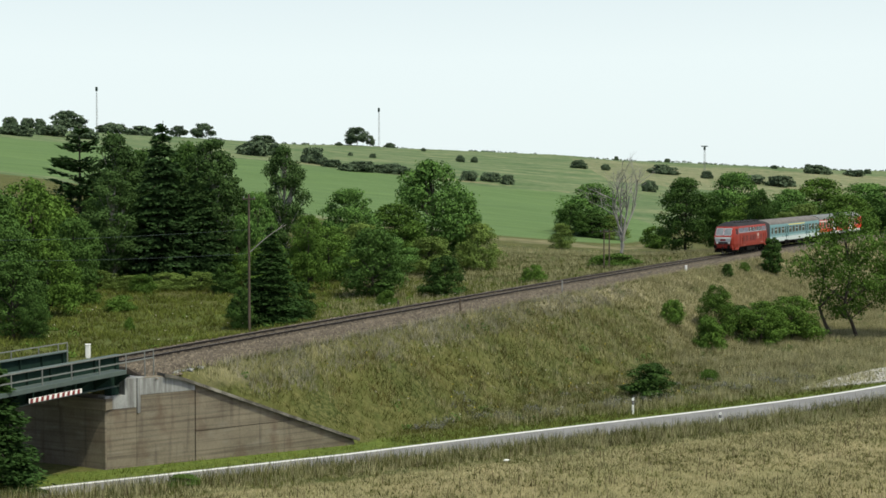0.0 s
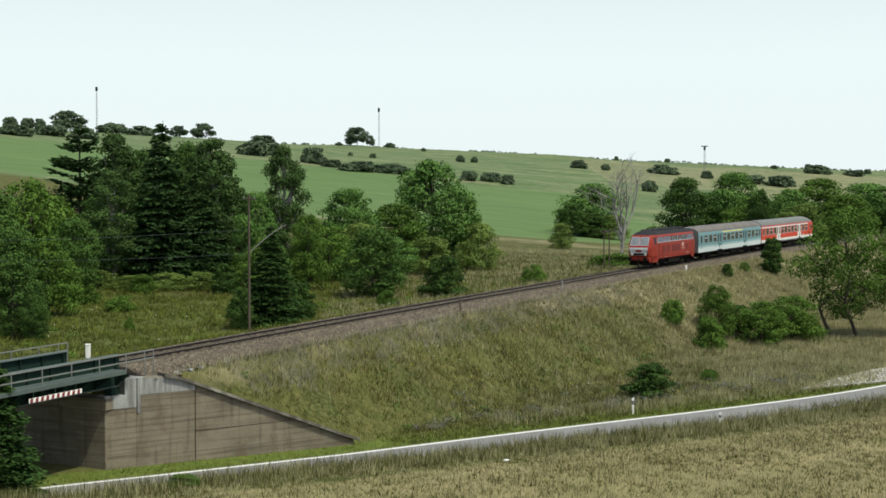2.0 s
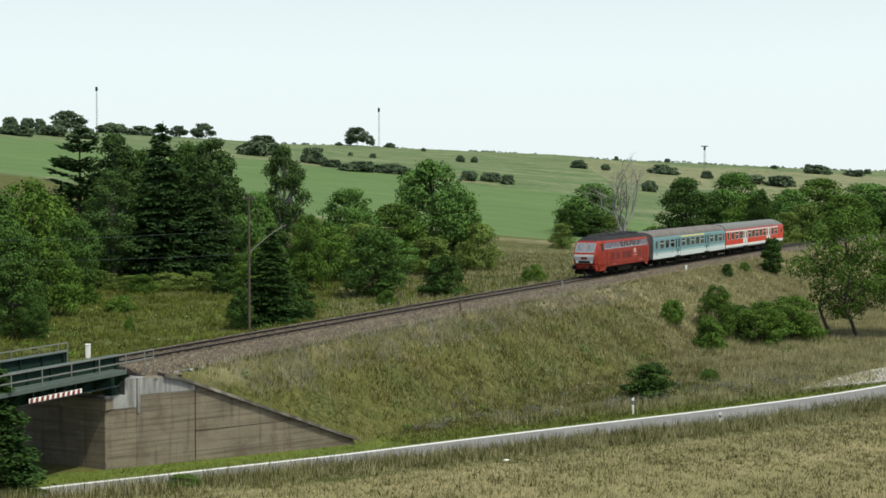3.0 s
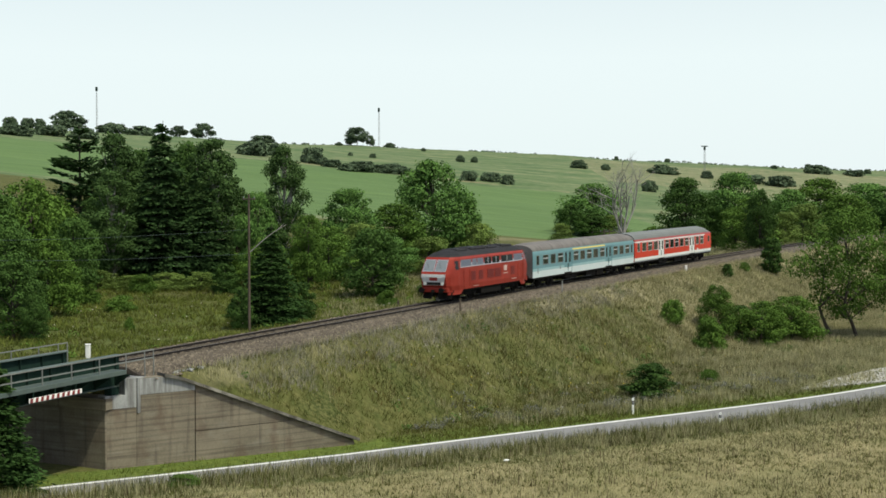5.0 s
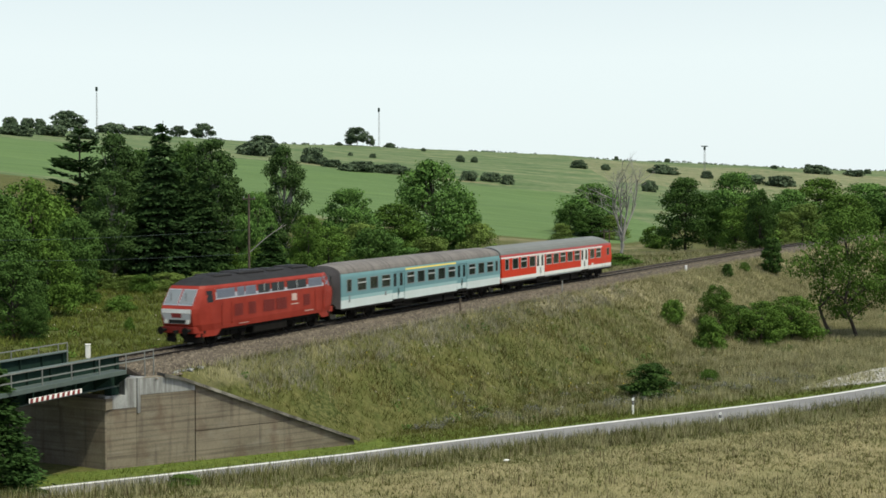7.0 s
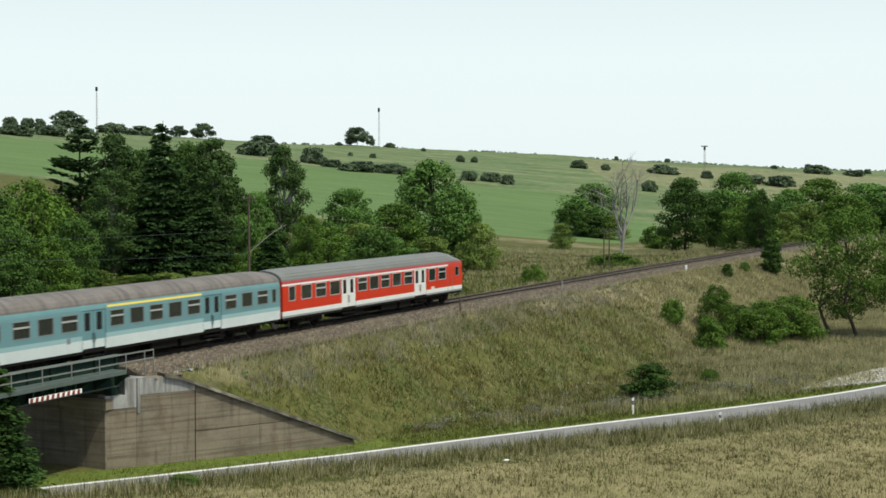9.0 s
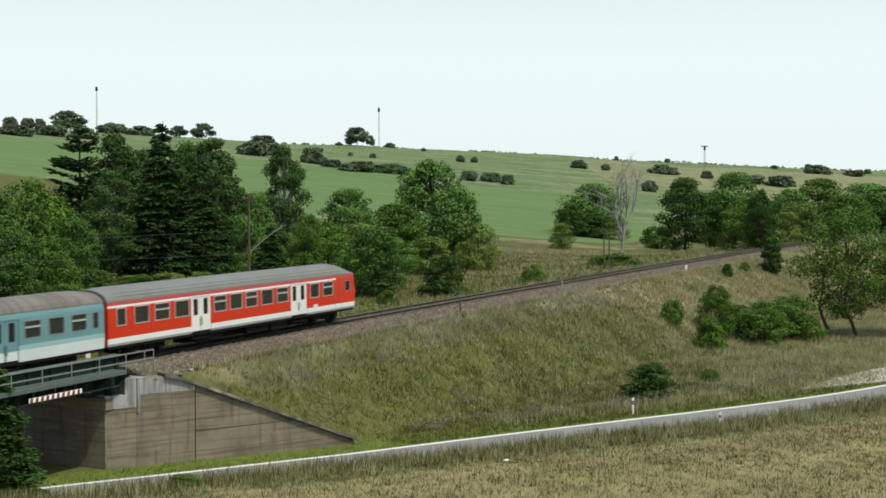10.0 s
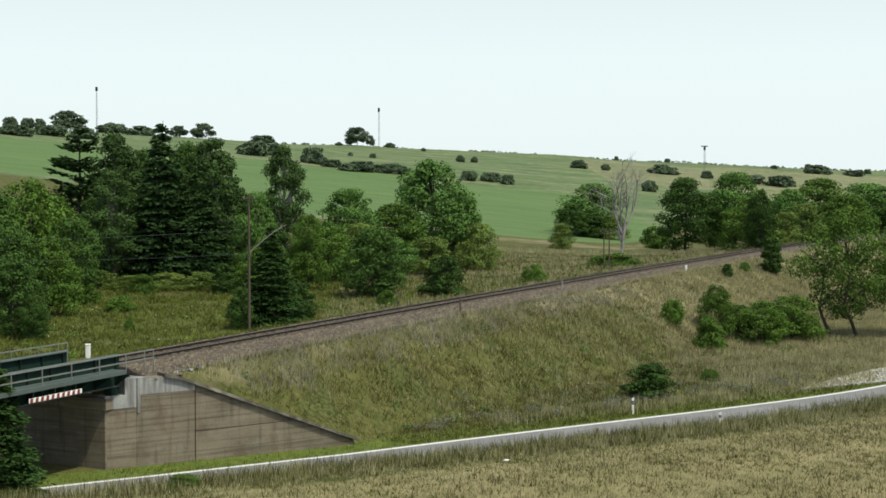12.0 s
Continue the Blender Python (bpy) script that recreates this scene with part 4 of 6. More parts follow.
def red_coach():
    th = thing("driving_coach", "traffic red driving coach with white doors and grey roof", "railway coach", "coaches of the train")
    L = 26.1
    h = L / 2
    wins = [(0.77, 1.46, False), (2.27, 3.45, False), (4.05, 5.28, True), (5.86, 7.10, False), (9.62, 10.80, True), (11.26, 12.46, False), (12.92, 14.10, True), (14.64, 15.84, False), (16.40, 17.62, True), (20.40, 21.42, False), (22.00, 23.20, True)]
    wins = [(a - 0.06, b + 0.06, k) for a, b, k in wins]
    doors = [(7.35, 9.28), (17.98, 19.95)]
    # the lowest row is painted grey for shading below the white band
    rows = [(0.95, 1.08, 3), (1.08, 1.37, 0), (1.37, 3.0, 1), (3.0, 3.12, 0), (3.12, 3.32, 2)]
    mats = [M_WHITE, M_RED, M_PINK, M_UNDER_EDGE]
    for s in (-1, 1):
        holes = [(a - h, b - h, 2.00, 2.97) for a, b, _ in wins] + [(a - h, b - h, 0.9, 3.05) for a, b in doors] + [(24.85 - h, 25.55 - h, 2.15, 2.88)]
        coach_side("side_wall", th, s, L, rows, holes, mats, (23.6 - h, h, 3.0, 3.12, 1))
        for a, b, split in wins:
            window(th, s, a - h, b - h, 2.00, 2.97, M_ALU, split)
        window(th, s, 24.85 - h, 25.55 - h, 2.15, 2.88, M_FRAME, False)
        for a, b in doors:
            coach_door(th, s, a - h, b - h, [M_WHITE, M_WHITE], "white folding door leaf")
        bm = bmesh.new()
        for x in (23.55 - h, 24.40 - h):
            box(bm, x, x + 0.03, min(s * 1.412, s * 1.418), max(s * 1.412, s * 1.418), 1.05, 2.95)
        part("cab_door_seam", bm, M_FRAME, th)
    coach_roof(th, L, M_ROOF_NEW, 0.3, 0.95, ())
    bm = bmesh.new()
    for s in (-1, 1):
        for z in (3.55, 3.72):
            y = s * float(np.interp(z, [3.32, 3.42, 3.62, 3.8], [1.345, 1.33, 1.22, 1.0]))
            box(bm, -h + 0.8, h - 2.2, min(y - 0.004 * s, y + 0.008 * s), max(y - 0.004 * s, y + 0.008 * s), z, z + 0.025)
    part("roof_seam", bm, M_ROOF_NEW, th)
    coach_end(th, -h, -1, M_RED)
    # driving end: a slightly raked face with two windscreens
    bm = bmesh.new()
    rim = [(-1.38, 0.95, 0.02), (1.38, 0.95, 0.02), (1.40, 2.1, 0.16), (1.33, 3.32, -0.05), (-1.33, 3.32, -0.05), (-1.40, 2.1, 0.16)]
    vs = [bm.verts.new((h + dx, y, z)) for y, z, dx in rim]
    vb = [bm.verts.new((h - 0.06, y, z)) for y, z, dx in rim]
    bm.faces.new((vs[0], vs[1], vs[2], vs[5]))
    bm.faces.new((vs[5], vs[2], vs[3], vs[4]))
    for i in range(6):
        bm.faces.new((vs[i], vb[i], vb[(i + 1) % 6], vs[(i + 1) % 6]))
    bm.faces.new(vb[::-1])
    bmesh.ops.recalc_face_normals(bm, faces=bm.faces)
    part("cab_face", bm, M_RED, th)
    for y in (-0.68, 0.68):
        bm = bmesh.new()
        slab(bm, [(h + 0.145, y - 0.52, 2.25), (h + 0.145, y + 0.52, 2.25), (h + 0.01, y + 0.50, 3.05), (h + 0.01, y - 0.50, 3.05)], (0.012, 0, 0))
        part("windscreen", bm, M_DARKGLASS, th)
        bm = bmesh.new()
        rod(bm, (h + 0.06, y * 1.3, 1.55), (h + 0.14, y * 1.3, 1.55), 0.13, sides=12)
        part("tail_lamp", bm, M_SIGNRED, th, "red tail lamp")
    bm = bmesh.new()
    box(bm, h + 0.02, h + 0.10, -1.38, 1.38, 1.0, 1.36, 0.02)
    part("front_band", bm, M_WHITE, th, "white lower band")
    coach_common(th, L)
    buffers(th, -h + 0.1, -1)
    buffers(th, h + 0.05, 1)
    bm = bmesh.new()
    box(bm, 20.75 - h, 21.25 - h, -1.420, -1.412, 1.38, 1.56)
    part("marking", bm, M_WHITE, th, "white emblem panel")
    return th


def locomotive():
    th = thing("diesel_locomotive", "faded red diesel locomotive with white bib and black roof", "locomotive")
    h = 7.95
    # heights, half widths amidships and how far the ends lean back at that height
    prof = [(0.98, 1.46, 0.42), (1.35, 1.50, 0.16), (2.05, 1.50, 0.0), (2.30, 1.50, 0.02), (2.72, 1.50, 0.30), (3.44, 1.45, 0.78), (3.60, 1.36, 0.95), (3.84, 1.10, 1.45), (4.02, 0.72, 2.0), (4.10, 0.36, 2.4), (4.12, 0.0, 2.6)]
    taper = [(0, 0.73), (0.45, 0.87), (1.5, 1.0)]

    def ring(e, sgn):
        out = []
        for z, w, lean in prof:
            k = float(np.interp(e, [t[0] for t in taper], [t[1] for t in taper]))
            x = sgn * (h - max(lean, 0) - e * (1 - lean / 3.2))
            out.append((x, w * k, z))
        return out
    secs = [ring(0, -1), ring(0.45, -1), ring(1.5, -1)]
    mid = [[(x, w, z) for z, w, _ in prof] for x in np.linspace(-4.6, 4.6, 5)]
    secs = secs + mid + [ring(1.5, 1), ring(0.45, 1), ring(0, 1)]
    bm = bmesh.new()
    loops = []
    for sec in secs:
        near = [bm.verts.new((x, -y, z)) for x, y, z in sec]
        far = [bm.verts.new((x, y, z)) if y > 0 else near[i] for i, (x, y, z) in enumerate(sec)]
        loops.append((near, far))
    n = len(prof)
    for i in range(len(secs) - 1):
        for j in range(n - 1):
            for side in (0, 1):
                a, b = loops[i][side], loops[i + 1][side]
                q = []
                for v in (a[j], b[j], b[j + 1], a[j + 1]):
                    if v not in q:
                        q.append(v)
                f = bm.faces.new(q)
                f.material_index = 1 if prof[j][0] >= 3.59 else 0
    for near, far in (loops[0], loops[-1]):
        for j in range(n - 1):
            q = []
            for v in (near[j], near[j + 1], far[j + 1], far[j]):
                if v not in q:
                    q.append(v)
            f = bm.faces.new(q)
            f.material_index = 1 if prof[j][0] >= 3.59 else 0
    bmesh.ops.recalc_face_normals(bm, faces=bm.faces)
    body = part("body", bm, [M_LOCO, M_ROOF_LOCO], th)

    def side_panel(name, s, x0, x1, z0, z1, mat, off=0.012, label="", parent=th):
        bm = bmesh.new()
        def yy(x, z):
            lean = float(np.interp(z, [p[0] for p in prof], [p[2] for p in prof]))
            e = max(0.0, (h - lean - abs(x)) / (1 - lean / 3.2))
            return float(np.interp(z, [p[0] for p in prof], [p[1] for p in prof]) * np.interp(e, [t[0] for t in taper], [t[1] for t in taper])) + off
        slab(bm, [(x0, s * yy(x0, z0), z0), (x1, s * yy(x1, z0), z0), (x1, s * yy(x1, z1), z1), (x0, s * yy(x0, z1), z1)], (0, -s * 0.02, 0))
        return part(name, bm, mat, parent, label)
    for s in (-1, 1):
        for x0, x1 in ((1.52, 13.72), (13.72, 14.62)):
            side_panel("window_band", s, x0 - h + 0.35, x1 - h + 0.35, 2.74, 3.42, M_BAND, 0.006, "silver grey window band")
        for x0, x1, mat, nm in ((1.62, 3.50, M_GRILLE, "air_grille"), (3.72, 4.50, M_GRILLE, "air_grille"), (4.62, 5.75, M_GRILLE, "air_grille"), (5.99, 7.31, M_DARKGLASS, "engine_window"), (7.50, 8.95, M_DARKGLASS, "engine_window"), (9.30, 11.60, M_DARKGLASS, "engine_window"), (11.85, 13.55, M_GRILLE, "air_grille"), (13.75, 14.55, M_GRILLE, "air_grille")):
            p = side_panel(nm, s, x0 - h + 0.35, x1 - h + 0.35, 2.82, 3.35, mat, 0.014, parent=th)
            if mat is M_GRILLE and x1 < 14:
                bm = bmesh.new()
                for z in np.arange(2.86, 3.34, 0.07):
                    y = float(np.interp(z, [2.72, 3.44], [1.50, 1.45])) + 0.016
                    box(bm, x0 - h + 0.39, x1 - h + 0.31, min(s * y, s * (y + 0.012)), max(s * y, s * (y + 0.012)), z, z + 0.03)
                part("louvre", bm, M_GRILLE, p)
            elif mat is M_DARKGLASS:
                bm = bmesh.new()
                xm = (x0 + x1) / 2 - h + 0.35
                box(bm, xm - 0.03, xm + 0.03, min(s * 1.47, s * 1.505), max(s * 1.47, s * 1.505), 2.82, 3.35)
                part("mullion", bm, M_ALU, p)
        for x in (1.02, 15.0):
            x0 = x - h + 0.35 - 0.22
            side_panel("cab_side_window", s, x0, x0 + 0.46, 2.62, 3.30, M_DARKGLASS, 0.010)
        for x0, x1, z0, z1 in ((2.15, 2.95, 1.15, 2.60), (12.7, 13.5, 1.15, 2.60)):
            side_panel("cab_door", s, x0 - h + 0.35, x1 - h + 0.35, z0, z1, M_LOCO, 0.014)
            for x in (x0 - 0.1, x1 + 0.1):
                bm = bmesh.new()
                rod(bm, (x - h + 0.35, s * 1.56, 1.2), (x - h + 0.35, s * 1.56, 2.5), 0.02, sides=6)
                part("grab_rail", bm, M_LOCO, th)
        for x0, x1 in ((3.4, 4.3), (4.9, 5.7), (6.5, 7.8), (7.95, 9.2), (11.2, 12.0)):
            p = side_panel("vent_panel", s, x0 - h + 0.35, x1 - h + 0.35, 1.62, 2.35, M_LOUVRE, 0.010, "dark red ventilation panel")
            bm = bmesh.new()
            for z in np.arange(1.66, 2.32, 0.08):
                box(bm, x0 - h + 0.39, x1 - h + 0.31, min(s * 1.508, s * 1.524), max(s * 1.508, s * 1.524), z, z + 0.035)
            part("louvre", bm, M_LOUVRE, p)
        side_panel("emblem", s, 9.8 - h + 0.35, 10.4 - h + 0.35, 2.05, 2.50, M_PINKISH, 0.012, "faded white emblem panel")
        side_panel("emblem", s, 9.7 - h + 0.35, 10.6 - h + 0.35, 1.80, 1.86, M_PINKISH, 0.012, "faded white emblem bar")
        side_panel("number_bar", s, 11.4 - h + 0.35, 12.4 - h + 0.35, 1.23, 1.29, M_PINKISH, 0.012, "faded white lettering bar")
        side_panel("number_bar", s, 3.9 - h + 0.35, 4.9 - h + 0.35, 1.11, 1.15, M_PINKISH, 0.012, "faded white lettering bar")
    for e in (-1, 1):
        def fx(z):
            return e * (h - float(np.interp(z, [p[0] for p in prof], [p[2] for p in prof])) + 0.006)

        def face(name, pts, mat, label="", th_=0.014):
            bm = bmesh.new()
            slab(bm, [(fx(z), y, z) for y, z in pts], (e * th_, 0, 0))
            return part(name, bm, mat, th, label)
        face("bib", [(-0.86, 1.42), (0.86, 1.42), (1.06, 2.05), (-1.06, 2.05)], M_BIB, "white painted front bib")
        face("bib_top", [(-1.06, 2.06), (1.06, 2.06), (1.06, 2.295), (-1.06, 2.295)], M_BIB, "white painted front bib")
        face("bib_emblem", [(-0.35, 1.78), (0.35, 1.78), (0.35, 2.04), (-0.35, 2.04)], M_PINK, "red emblem panel", 0.022)
        face("front_grille", [(-0.62, 1.44), (0.62, 1.44), (0.62, 1.66), (-0.62, 1.66)], M_BLACK, "dark front grille", 0.022)
        for y in (-0.535, 0.535):
            face("windscreen_frame", [(y - 0.51, 2.50), (y + 0.51, 2.50), (y + 0.48, 3.42), (y - 0.48, 3.42)], M_ALU, "silver window surround", 0.012)
            face("windscreen", [(y - 0.47, 2.56), (y + 0.47, 2.56), (y + 0.44, 3.38), (y - 0.44, 3.38)], M_SCREEN, "", 0.020)
            bm = bmesh.new()
            rod(bm, (fx(1.55), y * 1.45, 1.55), (fx(1.55) + e * 0.09, y * 1.45, 1.55), 0.13, sides=14)
            part("headlamp", bm, M_LAMP, th, "round headlamp")
            bm = bmesh.new()
            rod(bm, (fx(2.7) + e * 0.03, y, 2.75), (fx(3.2) + e * 0.03, y + 0.25, 3.2), 0.012, sides=5)
            part("wiper", bm, M_BLACK, th)
        bm = bmesh.new()
        x0, x1 = sorted((e * (h - 0.75), e * (h - 0.12)))
        box(bm, x0, x1, -1.18, 1.18, 0.86, 1.24, 0.03)
        part("buffer_beam", bm, M_LOCO, th)
        for s in (-1, 1):
            # the side skirt hangs lower under the cab and follows its taper
            bm = bmesh.new()
            line = [(0.44, 1.064, 0.66), (0.81, 1.268, 0.62), (1.72, 1.455, 0.62), (2.05, 1.455, 0.66), (2.40, 1.455, 0.96)]
            for (xa, ya, za), (xb, yb, zb) in zip(line, line[1:]):
                slab(bm, [(e * (h - xa), s * ya, za), (e * (h - xb), s * yb, zb), (e * (h - xb), s * yb, 0.985), (e * (h - xa), s * ya, 0.985)], (0, s * -0.03, 0))
            part("cab_skirt", bm, M_LOCO, th)
        bm = bmesh.new()
        for s in (-1, 1):
            slab(bm, [(e * (h - 0.3), s * 0.25, 0.30), (e * (h - 0.75), s * 1.3, 0.30), (e * (h - 0.75), s * 1.3, 0.84), (e * (h - 0.3), s * 0.25, 0.84)], (e * -0.03, 0, 0))
        part("snow_plough", bm, M_BOGIE, th, "sooty snow plough in the shade-black underbody colour")
        buffers(th, e * (h - 0.12), e)
    for x0, x1, z1 in ((-5.2, -3.3, 4.15), (-2.6, 0.2, 4.19), (0.6, 2.4, 4.15), (3.4, 5.4, 4.18)):
        bm = bmesh.new()
        box(bm, x0, x1, -0.78, 0.78, 3.95, z1, 0.08)
        g = part("roof_hatch", bm, M_ROOF_LOCO, th)
        bm = bmesh.new()
        rod(bm, ((x0 + x1) / 2, 0, z1), ((x0 + x1) / 2, 0, z1 + 0.03), 0.42, sides=18)
        part("fan_grille", bm, M_BLACK, g)
    bm = bmesh.new()
    box(bm, -h + 0.9, h - 0.9, -1.32, 1.32, 0.80, 0.99)
    part("underframe", bm, M_BOGIE, th)
    bm = bmesh.new()
    box(bm, -1.9, 1.9, -1.34, 1.34, 0.34, 0.92, 0.06)
    part("fuel_tank", bm, M_BOGIE, th, "sooty fuel tank, blackened for the shade under the train")
    for e in (-1, 1):
        bogie(th, e * 4.3, 2.8, True)
    return th


LOCO, MINT, RED = locomotive(), mint_coach(), red_coach()
# middle of each vehicle behind the point that leads the train
TRAIN = [(LOCO, 7.92), (MINT, 29.60), (RED, 56.00)]


def front_at(t):
    """Metres up the line of the point that leads the train."""
    u = t - 6.5
    return 3.39170 - 16.62028 * u - 0.09094 * u * u + 0.00423 * u ** 3


build_stones()


# ---- plants ----
def leaf_cloud(rng, centres, radii, counts, size, outward=0.7, flat=1.0):
    """Small folded leaf sprays on and in balls of foliage: vertices and faces."""
    vs = []
    for c, r, n in zip(centres, radii, counts):
        d = rng.normal(size=(n, 3)) + np.array([0, 0, 0.25])
        d /= np.linalg.norm(d, axis=1)[:, None]
        rad = r * (0.5 + 0.5 * rng.uniform(0, 1.0, n) ** 0.5 + np.abs(rng.normal(size=n)) * 0.22)
        p = c + d * rad[:, None] * np.array([1, 1, flat])
        nrm = d * outward * 1.6 + rng.normal(size=(n, 3)) * 0.42 + np.array([0, 0, 0.2])
        nrm /= np.linalg.norm(nrm, axis=1)[:, None]
        t = np.cross(nrm, rng.normal(size=(n, 3)))
        t /= np.linalg.norm(t, axis=1)[:, None] + 1e-9
        b = np.cross(nrm, t)
        s = (size * rng.uniform(0.55, 1.35, n))[:, None]
        vs.append(np.stack([p - t * s, p - b * s * 0.55 + nrm * s * 0.12, p + t * s, p + b * s * 0.6 - nrm * s * 0.1], 1))
    return np.concatenate(vs)


def quads(v):
    return v.reshape(-1, 3).tolist(), np.arange(len(v) * 4).reshape(-1, 4).tolist()


def limb(verts, faces, p, q, r0, r1, sides=6, sag=0.0, knots=4):
    """A tapered, slightly bent limb."""
    p, q = np.array(p, float), np.array(q, float)
    ax = q - p
    side = np.cross(ax, [0.3, 0.5, 0.81])
    side /= np.linalg.norm(side) + 1e-9
    up = np.cross(ax, side)
    up /= np.linalg.norm(up) + 1e-9
    base = len(verts)
    for k in range(knots + 1):
        f = k / knots
        c = p + ax * f + np.array([0, 0, sag]) * math.sin(f * math.pi) + side * math.sin(f * 5 + p[0]) * r0 * 0.5
        r = r0 + (r1 - r0) * f
        for j in range(sides):
            a = 2 * math.pi * j / sides
            verts.append(tuple(c + (side * math.cos(a) + up * math.sin(a)) * r))
    for k in range(knots):
        for j in range(sides):
            faces.append((base + k * sides + j, base + k * sides + (j + 1) % sides, base + (k + 1) * sides + (j + 1) % sides, base + (k + 1) * sides + j))


def broad_crown(rng, h, w, low, blobs, leaves, size, shape):
    """Balls of foliage inside a crown outline; shape gives the half width by height."""
    cs, rs, ns = [], [], []
    for i in range(blobs):
        f = rng.uniform(0.02, 0.97)
        half = float(np.interp(f, [s[0] for s in shape], [s[1] for s in shape])) * w / 2
        a = rng.uniform(0, 2 * math.pi)
        r = half * math.sqrt(rng.uniform(0.15, 1.0)) * 0.90
        br = w * rng.uniform(0.065, 0.155) * (0.55 + 0.5 * half / (w / 2))
        z = low + f * (h - low)
        cs.append(np.array([math.cos(a) * r, math.sin(a) * r, min(z, h - br * 0.6)]))
        rs.append(br)
        ns.append(br ** 1.7)
    total = sum(ns)
    ns = [int(leaves * k / total) + 4 for k in ns]
    return leaf_cloud(rng, cs, rs, ns, size, flat=0.62), cs


OVAL = [(0, 0.45), (0.2, 0.85), (0.45, 1.0), (0.7, 0.8), (0.9, 0.45), (1, 0.15)]
DOME = [(0, 0.9), (0.3, 1.0), (0.6, 0.85), (0.85, 0.55), (1, 0.2)]
SLIM = [(0, 0.5), (0.2, 0.9), (0.5, 1.0), (0.75, 0.75), (0.92, 0.4), (1, 0.12)]
# kind: height, width, bottom of crown, balls, leaves, leaf size, outline, leaf material, bark, name, labels, category
KINDS = {
    "broad": (10, 9, 0.9, 130, 13000, 0.165, OVAL, L_BROAD, M_BARK, "broadleaf_tree", "mid-green broadleaf tree with a full rounded crown", "tree"),
    "broad_dark": (10, 9, 0.6, 130, 13000, 0.165, OVAL, L_DARK, M_BARK, "broadleaf_tree", "dark green dense broadleaf tree in the meadow scrub", "tree"),
    "bright": (8, 8, 0.3, 110, 12500, 0.145, DOME, L_BRIGHT, M_BARK, "young_tree", "bright green bushy young tree at the wood's edge", "tree"),
    "olive": (6, 7, 0.2, 85, 10000, 0.125, DOME, L_OLIVE, M_BARK, "tall_shrub", "olive green tall shrub at the edge of the meadow", "shrub"),
    "birch": (14, 6.5, 2.0, 140, 17000, 0.135, SLIM, L_BIRCH, M_BIRCH, "birch_tree", "tall pale-barked birch with loose grey-green leaves", "tree"),
    "orchard": (12, 12, 2.3, 80, 12500, 0.15, OVAL, L_BRIGHT, M_BARK, "leaning_tree", "loose mid-green tree on leaning dark stems", "tree"),
    "bush": (4, 4, 0.05, 60, 6500, 0.105, DOME, L_DARK, M_BARK, "bush", "dense dark green bush in long grass", "bush"),
    "bush_low": (2, 3, 0.0, 60, 4000, 0.085, DOME, L_BRIGHT, M_BARK, "low_bush", "low rounded green bush in long grass", "bush"),
    "bush_tall": (4.5, 2.6, 0.0, 90, 5200, 0.12, SLIM, L_DARK, M_BARK, "slim_bush", "slim upright dark green bush beside the track", "bush"),
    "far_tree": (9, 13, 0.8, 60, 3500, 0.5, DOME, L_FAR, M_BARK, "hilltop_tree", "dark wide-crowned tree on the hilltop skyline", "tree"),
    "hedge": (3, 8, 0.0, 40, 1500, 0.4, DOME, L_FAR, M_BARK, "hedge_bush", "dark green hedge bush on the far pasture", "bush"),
}
MADE = {}
PLANT_NO = [0]


def build_leafy(kind, seed):
    h, w, low, blobs, leaves, size, shape, lm, bark, name, label, cat = KINDS[kind]
    rng = np.random.default_rng(seed)
    th = thing(name, label, cat)
    v, cs = broad_crown(rng, h, w, low, blobs, leaves, size, shape)
    if kind == "birch":
        # hanging sprays below each ball
        tips = [c + np.array([0, 0, -0.55]) for c in cs]
        v = np.concatenate([v, leaf_cloud(rng, tips, [0.5] * len(tips), [22] * len(tips), size * 0.9, 0.3, 1.6)])
    if "bush" in kind or kind == "hedge":
        v = np.concatenate([v, leaf_cloud(rng, [np.array([0, 0, h * 0.32])], [w * 0.34], [int(leaves * 0.16)], size, 0.8, 0.75 * h / w)])
    verts, faces = [], []
    if kind == "orchard":
        for dx, mid, top in ((-1.6, (-3.2, 0.2, 2.9), (-2.4, 0.3, 8)), (1.4, (-0.5, -0.2, 3.0), (1.0, -0.5, 9.5))):
            limb(verts, faces, (dx, 0, -0.3), mid, 0.24, 0.16)
            limb(verts, faces, mid, top, 0.16, 0.04)
            limb(verts, faces, mid, (top[0] + 2.4, top[1] + 0.8, top[2] * 0.7), 0.12, 0.03)
    else:
        limb(verts, faces, (0, 0, -0.25), (rng.uniform(-0.3, 0.3), rng.uniform(-0.3, 0.3), h * (0.4 if "bush" in kind or kind == "hedge" else 0.9)), 0.022 * h, 0.004 * h, 8, knots=6)
    for c in cs[::3]:
        z0 = max(0.15 * h if low < 1 else low * 0.8, min(c[2] - 0.25 * h, c[2] * 0.7))
        limb(verts, faces, (c[0] * 0.08, c[1] * 0.08, max(z0, 0)), c, 0.007 * h, 0.002 * h, 4, knots=3)
    trunk = sheet("trunk", verts, faces, bark, th, smooth=True)
    q, f = quads(v)
    sheet("crown", q, f, lm, th)
    return th


